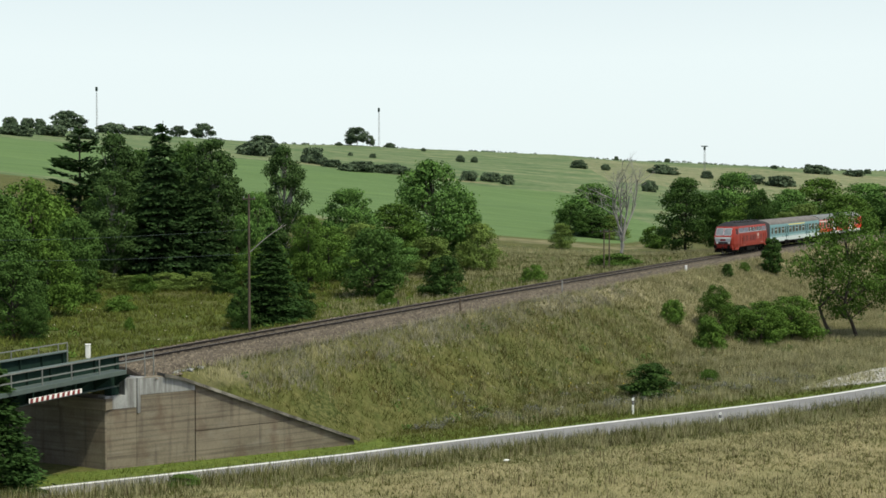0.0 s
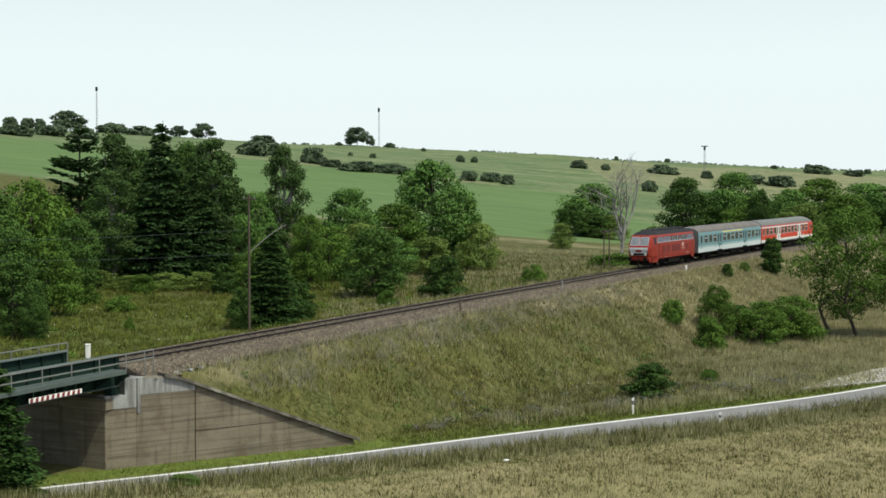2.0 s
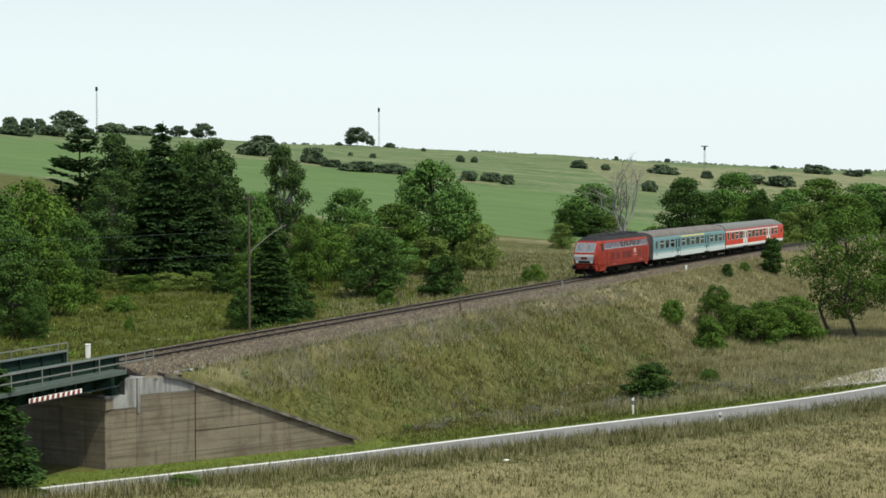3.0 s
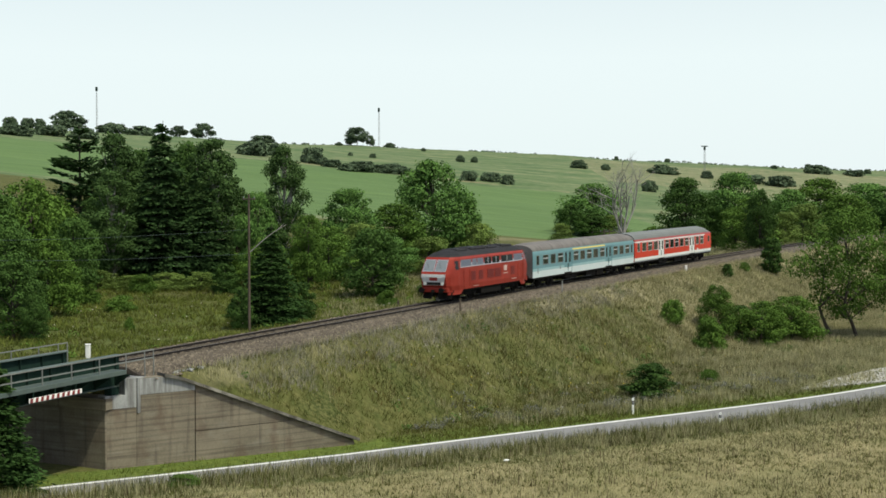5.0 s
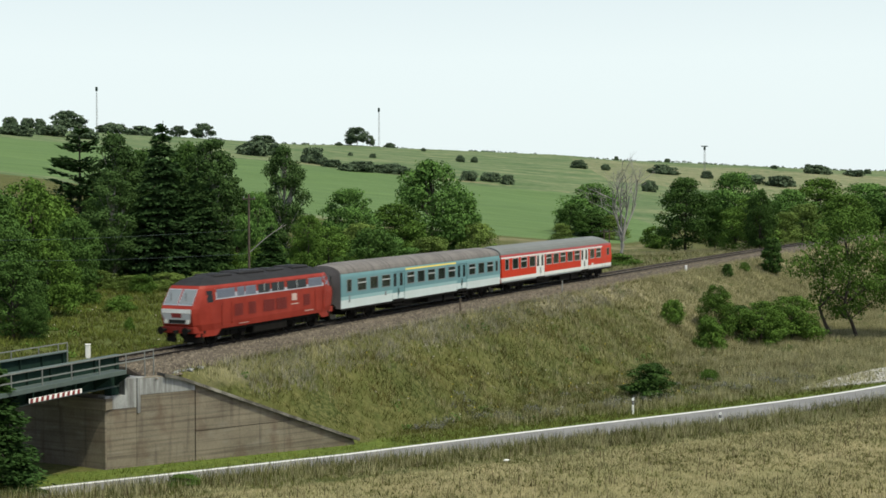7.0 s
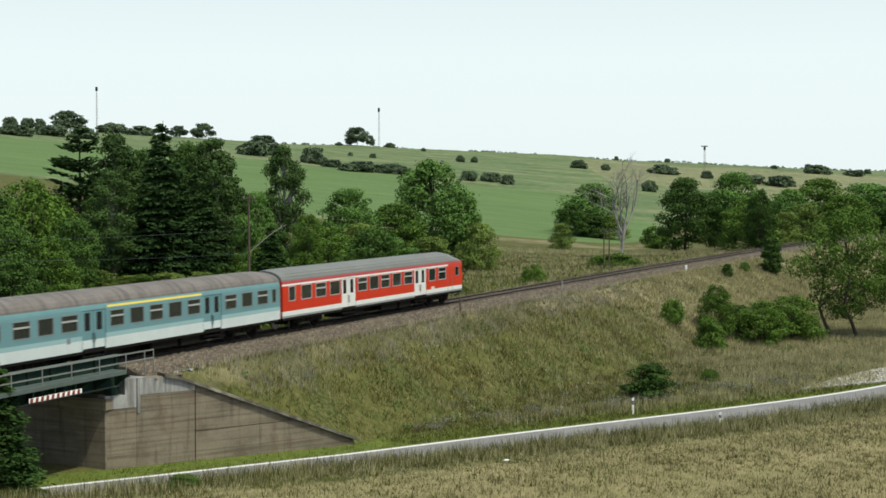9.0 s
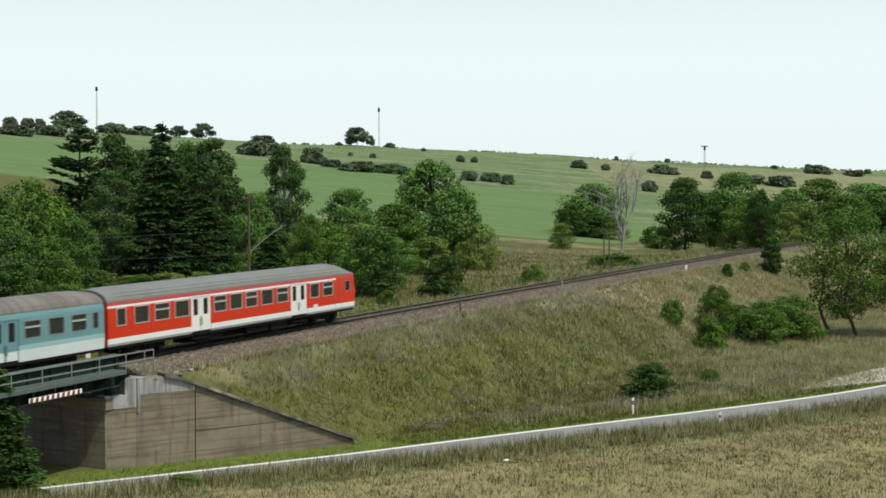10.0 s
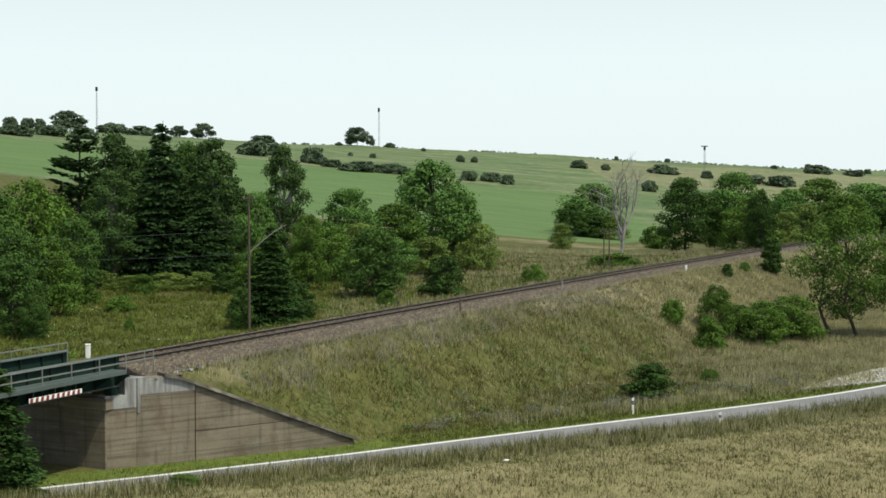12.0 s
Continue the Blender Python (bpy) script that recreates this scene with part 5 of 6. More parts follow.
def build_conifer(kind, seed):
    """Tiers of drooping boughs set with needle sprays round a straight trunk."""
    rng = np.random.default_rng(seed)
    h, w = 12.0, 6.4
    pine, larch = kind == "pine", kind == "larch"
    th = thing("pine_tree" if pine else "larch_tree" if larch else "spruce_tree", "dark open pine with upswept ragged boughs" if pine else "dark green larch with soft drooping boughs in long grass" if larch else "dark green spruce with tiers of drooping boughs", "tree")
    verts, faces, out = [], [], []
    limb(verts, faces, (0, 0, -0.3), (0.1, 0, h * 0.99), 0.2, 0.02, 8, knots=6)
    tiers = 15 if pine else 32
    for i in range(tiers):
        f = (i + rng.uniform(0, 0.6)) / tiers
        z = h * (0.07 + 0.91 * f)
        reach = w / 2 * (1 - f) ** (0.65 if pine else 0.80) + 0.22
        n = 9 if pine else int(9 + 6 * (1 - f))
        for k in range(n):
            a = rng.uniform(0, 2 * math.pi)
            z = h * (0.07 + 0.91 * f) + rng.uniform(-0.3, 0.3) * (1 - 0.7 * f) * (1.8 if pine else 1.0)
            L = reach * (rng.uniform(0.35, 1.2) if pine else rng.uniform(0.6, 1.15))
            d = np.array([math.cos(a), math.sin(a), 0])
            rise = (0.34 if pine else rng.uniform(-0.36, -0.10)) * L
            if L > 0.6:
                limb(verts, faces, (0, 0, z), d * L * 0.9 + np.array([0, 0, z + rise]), 0.035, 0.01, 3, knots=2)
            m = max(8, int(L * (26 if pine else 30)))
            s = rng.uniform(0.25 if pine else 0.08, 1.0, m)
            side = np.array([-d[1], d[0], 0])
            spread = rng.normal(size=m) * 0.22 * L * (0.5 + 0.5 * s)
            p = d * (s * L)[:, None] + side * spread[:, None] + np.array([0, 0, z]) + np.array([0, 0, 1.0]) * (rise * s ** 1.4)[:, None] + rng.normal(size=(m, 3)) * 0.06
            t = d + side * rng.normal(size=(m, 1)) * 0.7 + np.array([0, 0, -0.25 if not pine else 0.35])
            t = t / np.linalg.norm(t, axis=1)[:, None]
            b = np.cross(t, rng.normal(size=(m, 3)) * 0.9 + np.array([0, 0, 1.0]))
            b /= np.linalg.norm(b, axis=1)[:, None]
            q = rng.uniform(0.12, 0.34, (m, 1))
            hang = np.array([0, 0, -0.12])
            out.append(np.stack([p - t * q * 0.7, p + b * q * 0.42 + hang * q, p + t * q, p - b * q * 0.42 + hang * q], 1))
    sheet("trunk", verts, faces, M_BARK, th, smooth=True)
    q, f = quads(np.concatenate(out))
    sheet("crown", q, f, L_LARCH if larch else L_NEEDLE, th)
    return th


def plant(kind, x, y, h, w):
    """A plant of that height and width, on the ground."""
    PLANT_NO[0] += 1
    i = PLANT_NO[0]
    variants = 1 if kind in ("pine", "orchard", "far_tree", "bush_tall") else 3 if kind in ("broad", "broad_dark", "hedge") else 2
    key = (kind, i % variants)
    conifer = kind in ("pine", "spruce", "larch")
    h0, w0 = (12.0, 6.4) if conifer else KINDS[kind][:2]
    gx, gy, gz = place(x, y, -0.05)
    m = Matrix.LocRotScale((gx, gy, gz), Euler((0, 0, i * 2.4 if kind != "orchard" else 0.0)), (w / w0, w / w0, h / h0))
    if key not in MADE:
        MADE[key] = build_conifer(kind, 11 + i) if conifer else build_leafy(kind, 11 + i)
        MADE[key].matrix_basis = m
    else:
        k = MADE[key]
        sc = tuple(k.scale)
        copy_thing(k, m @ Matrix.Diagonal((1 / sc[0], 1 / sc[1], 1 / sc[2], 1)))


plant("pine", -38.3, 150.0, 15.9, 10.5)
plant("birch", -35.1, 152.0, 15.2, 7.0)
plant("spruce", -28.2, 142.0, 16.5, 8.2)
plant("birch", -23.6, 145.0, 14.9, 6.6)
plant("broad_dark", -27.9, 156.0, 14.3, 6.8)
plant("broad_dark", -33.9, 158.0, 13.4, 6.9)
plant("spruce", -24.6, 143.0, 11.8, 7.0)
plant("broad_dark", -28.2, 146.0, 9.6, 8.7)
plant("birch", -32.6, 140.0, 11.6, 5.4)
plant("broad_dark", -35.2, 144.0, 8.5, 6.3)
plant("broad_dark", -21.8, 150.0, 9.6, 4.8)
plant("bright", -37.4, 128.0, 10.7, 8.7)
plant("broad_dark", -32.3, 124.0, 7.5, 5.9)
plant("broad_dark", -34.1, 112.0, 7.3, 5.8)
plant("bright", -31.8, 114.0, 6.4, 5.0)
plant("broad_dark", -38.9, 120.0, 10.4, 7.7)
plant("broad_dark", -30.1, 99.0, 5.6, 5.3)
plant("broad_dark", -28.0, 97.0, 3.3, 2.3)
plant("birch", -16.7, 150.0, 14.3, 5.5)
plant("broad", -18.4, 140.0, 9.5, 4.5)
plant("bright", -13.1, 138.0, 7.4, 4.4)
plant("bright", -16.9, 135.0, 5.3, 4.8)
plant("broad", -10.9, 165.0, 9.3, 7.9)
plant("broad", -1.3, 175.0, 13.0, 11.5)
plant("bright", -5.7, 170.0, 7.7, 8.8)
plant("broad", 3.3, 178.0, 8.6, 3.5)
plant("olive", 4.2, 172.0, 5.7, 6.2)
plant("bright", -12.2, 150.0, 5.8, 6.6)
plant("broad", -5.6, 150.0, 4.9, 6.0)
plant("olive", -1.5, 160.0, 4.4, 7.0)
plant("olive", -9.1, 158.0, 5.9, 6.3)
plant("broad_dark", -6.5, 131.0, 6.5, 6.9)
plant("bush", 0.1, 131.0, 3.9, 4.6)
plant("larch", -12.9, 105.8, 7.7, 5.0)
plant("bush", -10.9, 109.5, 3.1, 2.6)
plant("bush", -14.8, 103.5, 3.0, 2.3)
plant("bush", -20.6, 134.2, 2.9, 3.2)
plant("bush_low", -26.6, 117.0, 1.4, 2.8)
plant("bush_low", -30.8, 122.8, 1.9, 2.4)
plant("bush_low", -28.5, 133.8, 1.9, 2.7)
plant("olive", -33.4, 137.0, 1.9, 4.6)
plant("olive", -30.0, 136.4, 1.5, 4.2)
plant("olive", -26.6, 137.2, 1.7, 4.8)
plant("olive", -23.4, 136.6, 1.8, 4.0)
plant("bush", -14.1, 158.0, 2.8, 4.4)
plant("bush_low", -23.2, 104.8, 1.0, 0.8)
plant("bush_low", 9.6, 149.0, 2.0, 3.0)
plant("bush_low", -4.8, 120.2, 1.7, 1.9)
plant("bright", -11.5, 156.5, 3.7, 3.7)
plant("bright", -37.6, 140.0, 4.1, 5.0)
plant("olive", -35.6, 148.0, 2.1, 5.3)
plant("bright", -31.0, 150.0, 1.0, 4.8)
plant("olive", -27.0, 149.0, 1.7, 5.3)
plant("bright", -22.3, 146.0, 3.4, 5.2)
plant("broad", -41.6, 135.0, 8.9, 8.1)
plant("bright", -37.9, 138.0, 8.9, 5.5)
plant("broad", 31.2, 299.5, 11.1, 14.3)
plant("broad_dark", 26.2, 291.2, 6.7, 7.0)
plant("broad_dark", 31.0, 294.0, 5.4, 9.0)
plant("olive", 35.6, 295.0, 5.0, 8.0)
plant("broad_dark", 37.9, 221.8, 11.8, 9.7)
plant("broad", 46.3, 225.0, 12.1, 10.8)
plant("broad_dark", 46.6, 208.5, 8.9, 5.0)
plant("bright", 46.4, 215.0, 8.0, 9.4)
plant("broad_dark", 46.0, 239.8, 8.8, 5.7)
plant("broad", 61.4, 250.0, 9.4, 10.0)
plant("bright", 70.3, 265.0, 11.3, 13.7)
plant("broad", 80.3, 270.0, 9.7, 14.0)
plant("bright", 71.3, 250.0, 7.6, 11.0)
plant("broad", 81.4, 260.0, 9.0, 11.4)
plant("olive", 59.6, 235.0, 6.6, 8.4)
plant("broad", 85.0, 255.0, 10.6, 14.2)
plant("olive", 55.5, 230.0, 5.6, 6.6)
plant("bush_low", 21.5, 178.8, 1.7, 6.8)
plant("bush_low", 39.9, 266.2, 4.2, 6.4)
plant("olive", 19.8, 235.8, 4.2, 4.7)
plant("bush_tall", 40.4, 174.0, 4.8, 2.8)
plant("orchard", 41.7, 145.8, 13.1, 10.8)
plant("orchard", 48.2, 146.0, 12.7, 8.7)
plant("bright", 31.0, 138.0, 4.2, 5.6)
plant("bright", 34.8, 141.0, 4.5, 6.6)
plant("bright", 26.4, 137.0, 4.8, 3.8)
plant("bush_low", 21.7, 134.0, 2.3, 2.6)
plant("bush_low", 24.7, 131.2, 3.1, 3.1)
plant("bush", 15.3, 104.2, 2.5, 4.3)
plant("bush_tall", 32.7, 162.8, 1.7, 1.4)
plant("bush_low", 36.1, 169.5, 1.2, 1.6)
plant("bush_low", 21.3, 113.0, 0.9, 1.8)
plant("bush_low", 37.4, 144.5, 2.0, 3.4)
plant("bush", 29.7, 141.2, 2.8, 3.9)
plant("larch", -20.9, 66.0, 6.6, 4.4)
plant("bush_low", -12.0, 65.3, 0.6, 1.6)

plant("far_tree", -42.1, 696.0, 8.8, 12.8)
plant("far_tree", -185.2, 700.0, 10.0, 18.4)
plant("far_tree", -114.9, 680.0, 7.1, 12.5)
plant("far_tree", -126.3, 680.0, 5.4, 9.2)
plant("far_tree", -36.0, 700.0, 5.3, 5.0)
plant("hedge", -204.2, 700.0, 4.9, 7.3)
plant("hedge", -198.6, 700.0, 5.0, 6.1)
plant("hedge", -213.1, 700.0, 5.1, 8.4)
plant("hedge", -161.6, 696.0, 4.7, 16.6)
plant("hedge", -144.8, 682.0, 4.3, 16.3)
plant("hedge", -89.0, 700.0, 3.5, 13.9)
plant("hedge", -65.5, 490.0, 4.5, 13.7)
plant("hedge", -61.3, 507.0, 4.0, 10.1)
plant("hedge", -42.4, 465.0, 5.1, 9.3)
plant("hedge", -36.3, 458.0, 2.3, 7.3)
plant("hedge", -25.7, 448.0, 3.1, 10.7)
plant("hedge", -29.9, 444.0, 2.3, 7.1)
plant("hedge", -16.1, 455.0, 3.2, 9.1)
plant("hedge", -11.6, 455.0, 2.1, 7.3)
plant("hedge", -20.6, 453.0, 2.5, 7.2)
plant("hedge", 7.1, 576.0, 2.7, 4.1)
plant("hedge", 12.9, 579.0, 2.3, 3.2)
plant("hedge", 20.7, 456.0, 3.0, 5.1)
plant("hedge", 15.8, 461.0, 2.9, 7.3)
plant("hedge", 8.4, 457.0, 3.0, 6.6)
plant("hedge", 55.7, 581.0, 3.2, 7.9)
plant("hedge", 67.2, 586.0, 2.5, 4.2)
plant("hedge", 91.0, 592.0, 3.7, 11.8)
plant("hedge", 106.7, 575.0, 2.9, 5.5)
plant("hedge", 95.0, 588.0, 1.6, 7.0)
plant("hedge", 173.4, 659.0, 3.9, 13.1)
plant("hedge", 179.7, 699.0, 2.5, 3.9)
plant("hedge", 191.0, 661.0, 2.6, 10.5)
plant("hedge", 203.9, 682.0, 2.2, 3.8)
plant("hedge", 85.4, 700.0, 1.9, 2.8)
plant("hedge", 110.5, 700.0, 1.8, 3.3)
plant("hedge", 159.5, 684.0, 1.6, 3.8)
plant("hedge", -35.4, 543.0, 1.3, 2.2)
plant("hedge", -26.2, 700.0, 2.4, 5.6)
plant("hedge", -50.4, 688.0, 1.6, 3.8)
plant("hedge", -26.6, 539.0, 1.6, 3.0)
plant("hedge", -9.0, 662.0, 1.5, 2.6)
plant("hedge", 123.7, 569.0, 3.3, 13.6)
plant("hedge", 133.1, 561.0, 3.9, 13.4)
plant("hedge", -141.5, 472.0, 3.4, 11.3)
plant("hedge", -142.7, 517.0, 3.7, 14.4)
plant("hedge", -130.9, 519.0, 3.7, 12.4)
plant("hedge", 70.4, 483.0, 3.8, 5.8)


def dead_tree(x, y, h):
    th = thing("dead_tree", "bare bleached grey dead tree beyond the track", "tree")
    rng = np.random.default_rng(4)
    verts, faces = [], []

    def grow(p, d, length, r, depth):
        q = p + d * length
        limb(verts, faces, p, q, r, r * 0.55, 6 if depth < 2 else 4, knots=4)
        if depth == 5:
            return
        for k in range(3 if depth else 2):
            f = rng.uniform(0.45, 1.0)
            e = d + rng.normal(size=3) * np.array([0.68, 0.66, 0.26]) + np.array([0, 0, 0.2])
            grow(p + d * length * f, e / np.linalg.norm(e), length * rng.uniform(0.5, 0.75), r * 0.5, depth + 1)
    grow(np.array([0.0, 0.0, -0.2]), np.array([0.03, 0, 1.0]), h * 0.14, 0.30, 0)
    for k, (ax, ay, l) in enumerate(((-0.20, 0.05, 0.64), (0.12, -0.08, 0.68), (0.36, 0.10, 0.56), (-0.05, 0.15, 0.60), (-0.42, -0.05, 0.42))):
        e = np.array([ax, ay, 1.0])
        grow(np.array([0.03 * h * 0.2, 0, h * (0.11 + 0.025 * k)]), e / np.linalg.norm(e), h * l * 0.62, 0.17, 1)
    sheet("trunk", verts, faces, M_DEADWOOD, th, smooth=True)
    th.matrix_basis = Matrix.Translation(place(x, y))


dead_tree(25.5, 202.0, 15.8)


# ---- poles, masts, posts ----
def wire_pole(x, y, h, label):
    th = thing("telegraph_pole", label, "pole")
    gx, gy, gz = place(x, y)
    th.matrix_basis = pose(gx, gy, gz, 0, 0, math.degrees(HEAD))
    bm = bmesh.new()
    rod(bm, (0, 0, -0.4), (0, 0, h), 0.10, 0.07, 10)
    part("pole", bm, M_POLE, th)
    for z in (h - 0.35,):
        bm = bmesh.new()
        box(bm, -0.05, 0.05, -0.55, 0.55, z - 0.05, z + 0.05, 0.01)
        a = part("crossarm", bm, M_POLE, th)
        for yy in (-0.45, 0.45):
            bm = bmesh.new()
            rod(bm, (0, yy, z + 0.05), (0, yy, z + 0.2), 0.04, 0.03, 6)
            part("insulator", bm, M_FRAME, a)
    return Vector((gx, gy, gz))


def pale_strut(x, y):
    """A bleached crooked strut that slants up and away from the pole."""
    th = thing("slanting_branch", "bleached crooked branch slanting up from the pole", "branch")
    verts, faces = [], []
    gx, gy, gz = place(x, y)
    limb(verts, faces, (gx + 0.1, gy - 0.12, gz + 5.75), (gx + 1.5, gy - 0.2, gz + 6.95), 0.042, 0.034, 6)
    limb(verts, faces, (gx + 1.48, gy - 0.2, gz + 6.93), (gx + 2.7, gy - 0.25, gz + 7.72), 0.034, 0.022, 6)
    limb(verts, faces, (gx + 2.0, gy - 0.2, gz + 7.25), (gx + 2.5, gy - 0.25, gz + 7.78), 0.03, 0.02, 5)
    sheet("stem", verts, faces, M_DEADWOOD, th, smooth=True)


pale_strut(-14.0, 102.3)
p1 = wire_pole(-14.0, 102.3, 9.9, "weathered brown wooden telegraph pole behind the track")
wire_pole(19.8, 174.3, 4.8, "short brown wooden telegraph pole beyond the track")
wire_pole(20.6, 175.6, 4.8, "short brown wooden telegraph pole beyond the track")


def wires():
    for z0, z1 in ((7.35, 5.9), (5.6, 4.75)):
        verts, faces = [], []
        a = np.array(p1) + np.array([0, 0, z0])
        b = np.array([-45.0, 96.0, 5.2 + z1 + 1.2])
        limb(verts, faces, a, b, 0.011, 0.011, 4, sag=-0.5, knots=14)
        tagged(sheet("overhead_wire", verts, faces, M_GIRDER_LIT), "thin grey sagging wire on a wooden pole", "wire", "telegraph wires")


wires()


def guide_post(x, y, h=1.05, m=None):
    """White roadside post with a slanting black band and a reflector."""
    th = thing("guide_post", "white plastic roadside guide post with black band", "post", "guide posts of the road")
    th.matrix_basis = Matrix.Translation(place(x, y, 0))
    bm = bmesh.new()
    box(bm, -0.075, 0.075, -0.05, 0.05, -0.1, h * 0.57, 0.02)
    part("post", bm, M_POSTWHITE, th)
    bm = bmesh.new()
    box(bm, -0.077, 0.077, -0.052, 0.052, h * 0.57, h * 0.80, 0.02)
    b = part("black_band", bm, M_BLACK, th, "black band")
    bm = bmesh.new()
    box(bm, -0.02, 0.02, -0.058, -0.052, h * 0.65, h * 0.77)
    part("reflector", bm, M_ALU, b)
    bm = bmesh.new()
    slab(bm, [(-0.075, -0.05, h * 0.80), (0.075, -0.05, h * 0.80), (0.075, -0.05, h), (-0.075, -0.05, h * 0.93)], (0, 0.10, 0))
    part("cap", bm, M_POSTWHITE, th)


guide_post(12.9, 95.9, 1.15)
guide_post(17.85, 90.9, 0.85)


def short_post(name, x, y, h, w, mat, label):
    th = thing(name, label, "post")
    th.matrix_basis = Matrix.Translation(place(x, y, 0))
    bm = bmesh.new()
    box(bm, -w / 2, w / 2, -w / 2, w / 2, -0.3, h, w * 0.15)
    part("post", bm, mat, th)
    bm = bmesh.new()
    box(bm, -w * 0.56, w * 0.56, -w * 0.56, w * 0.56, h, h + w * 0.3, w * 0.1)
    part("cap", bm, mat, th)


short_post("marker_post", 1.33, 109.1, 1.3, 0.16, M_POLE, "dark weathered wooden marker post beside the ballast")
short_post("marker_post", 10.85, 128.9, 1.25, 0.11, M_CONCRETE_NEW, "pale grey slim marker post beside the track")
short_post("kilometre_stone", 27.2, 158.5, 0.75, 0.22, M_POSTWHITE, "white painted kilometre stone beside the ballast")
short_post("marker_post", -3.64, 115.3, 0.6, 0.16, M_POLE, "dark short wooden marker post behind the track")
short_post("marker_post", 9.42, 85.9, 0.6, 0.12, M_POLE, "dark short wooden post at the field's edge")
short_post("marker_post", 29.0, 98.6, 0.6, 0.12, M_POLE, "dark short wooden post at the field's edge")
short_post("white_box", -21.85, 87.0, 0.78, 0.28, M_POSTWHITE, "white painted trackside box behind the bridge")


def litter(x, y, s):
    """A crumpled white scrap in the grass."""
    rng = np.random.default_rng(int(x * 10) + 100)
    bm = bmesh.new()
    bmesh.ops.create_icosphere(bm, subdivisions=2, radius=s)
    for v in bm.verts:
        v.co = Vector((v.co.x * 1.4, v.co.y, v.co.z * 0.6)) * float(rng.uniform(0.6, 1.2))
    ob = tagged(part("paper_scrap", bm, M_POSTWHITE), "crumpled white scrap lying in the hay field", "litter")
    ob.matrix_basis = Matrix.Translation(place(x, y, s * 0.9))


litter(3.3, 73.2, 0.13)


def rubble():
    """Broken pale lumps where the ballast meets the wing wall."""
    rng = np.random.default_rng(71)
    for k in range(16):
        bm = bmesh.new()
        bmesh.ops.create_icosphere(bm, subdivisions=1, radius=1.0)
        for v in bm.verts:
            v.co = v.co * float(rng.uniform(0.65, 1.2))
        r = rng.uniform(0.09, 0.2)
        ob = tagged(part("concrete_lump", bm, M_CONCRETE_NEW), "broken pale concrete lump at the foot of the ballast", "rubble", "lumps by the wing wall")
        x, y, z, h = line_at(rng.uniform(-9.8, -6.8))
        d = rng.uniform(2.9, 3.9)
        gx, gy, gz = place(x + math.sin(h) * d, y - math.cos(h) * d, 0.03)
        ob.matrix_basis = Matrix.LocRotScale((gx, gy, gz), Euler((0, 0, rng.uniform(0, 6))), (r * 1.3, r, r * 0.8))


rubble()


def mast(x, y, h, label, arm):
    th = thing("lattice_mast", label, "mast")
    th.matrix_basis = Matrix.Translation(place(x, y, 0))
    bm = bmesh.new()
    for k in range(3):
        a = k * 2.094
        rod(bm, (0.5 * math.cos(a), 0.5 * math.sin(a), -0.3), (0.25 * math.cos(a), 0.25 * math.sin(a), h), 0.055, sides=4)
    for z in np.arange(0.8, h, 1.5):
        for k in range(3):
            a, b = k * 2.094, (k + 1) * 2.094
            r = 0.5 - 0.25 * z / h
            rod(bm, (r * math.cos(a), r * math.sin(a), z), (r * math.cos(b), r * math.sin(b), z + 1.2), 0.035, sides=4)
    part("lattice", bm, M_RAILING, th)
    bm = bmesh.new()
    if arm:
        box(bm, -1.4, 1.4, -0.1, 0.1, h - 0.4, h, 0.03)
        box(bm, -0.4, 0.4, -0.3, 0.3, h - 1.8, h - 0.5, 0.05)
    else:
        box(bm, -0.5, 0.5, -0.5, 0.5, h - 1.4, h + 0.6, 0.1)
    part("head", bm, M_GIRDER, th, "dark mast head")


mast(-31.6, 700, 18.5, "thin grey lattice radio mast on the skyline", False)
mast(-170.5, 700, 22, "thin grey lattice radio mast on the skyline", False)
mast(107.9, 586, 12.5, "grey lattice power mast with a crossarm", True)


# ---- grass ----
def grass(name, label, mat, seed, spots, height, width, blades, lean=0.35):
    """Tufts of single blades at the given places."""
    rng = np.random.default_rng(seed)
    x, y = spots
    x, y = np.repeat(x, blades), np.repeat(y, blades)
    n = len(x)
    x, y = x + rng.normal(size=n) * 0.10, y + rng.normal(size=n) * 0.10
    z = ground_at(x, y) - 0.03
    hgt = height * rng.uniform(0.45, 1.25, n)
    a = rng.uniform(0, 2 * math.pi, n)
    wid = width * rng.uniform(0.6, 1.4, n)
    dx, dy = np.cos(a) * wid, np.sin(a) * wid
    lx, ly = rng.normal(size=n) * lean * hgt, rng.normal(size=n) * lean * hgt
    v = np.stack([np.stack([x - dx, y - dy, z], -1), np.stack([x + dx, y + dy, z], -1), np.stack([x + lx + dx * 0.3, y + ly + dy * 0.3, z + hgt], -1)], 1)
    ob = sheet(name, v.reshape(-1, 3).tolist(), np.arange(n * 3).reshape(-1, 3).tolist(), mat)
    tagged(ob, label, "grass", kind="stuff")


def scatter(seed, n, x0, x1, y0, y1, keep):
    """Places strewn over a stretch of land, thicker in some patches, where keep() allows."""
    rng = np.random.default_rng(seed)
    x, y = rng.uniform(x0, x1, n), rng.uniform(y0, y1, n)
    a, d = beside(x, y)
    off = (y - road_edge(x)) * 0.79
    wall = (x - CORNER[0]) * -0.617 + (y - CORNER[1]) * 0.787
    clump = ripple(x, y, 2.3, seed) + 0.6 * ripple(x, y, 0.9, seed + 1) + rng.normal(size=n) * 0.4
    ok = keep(a, d, off, clump, wall)
    return x[ok], y[ok]


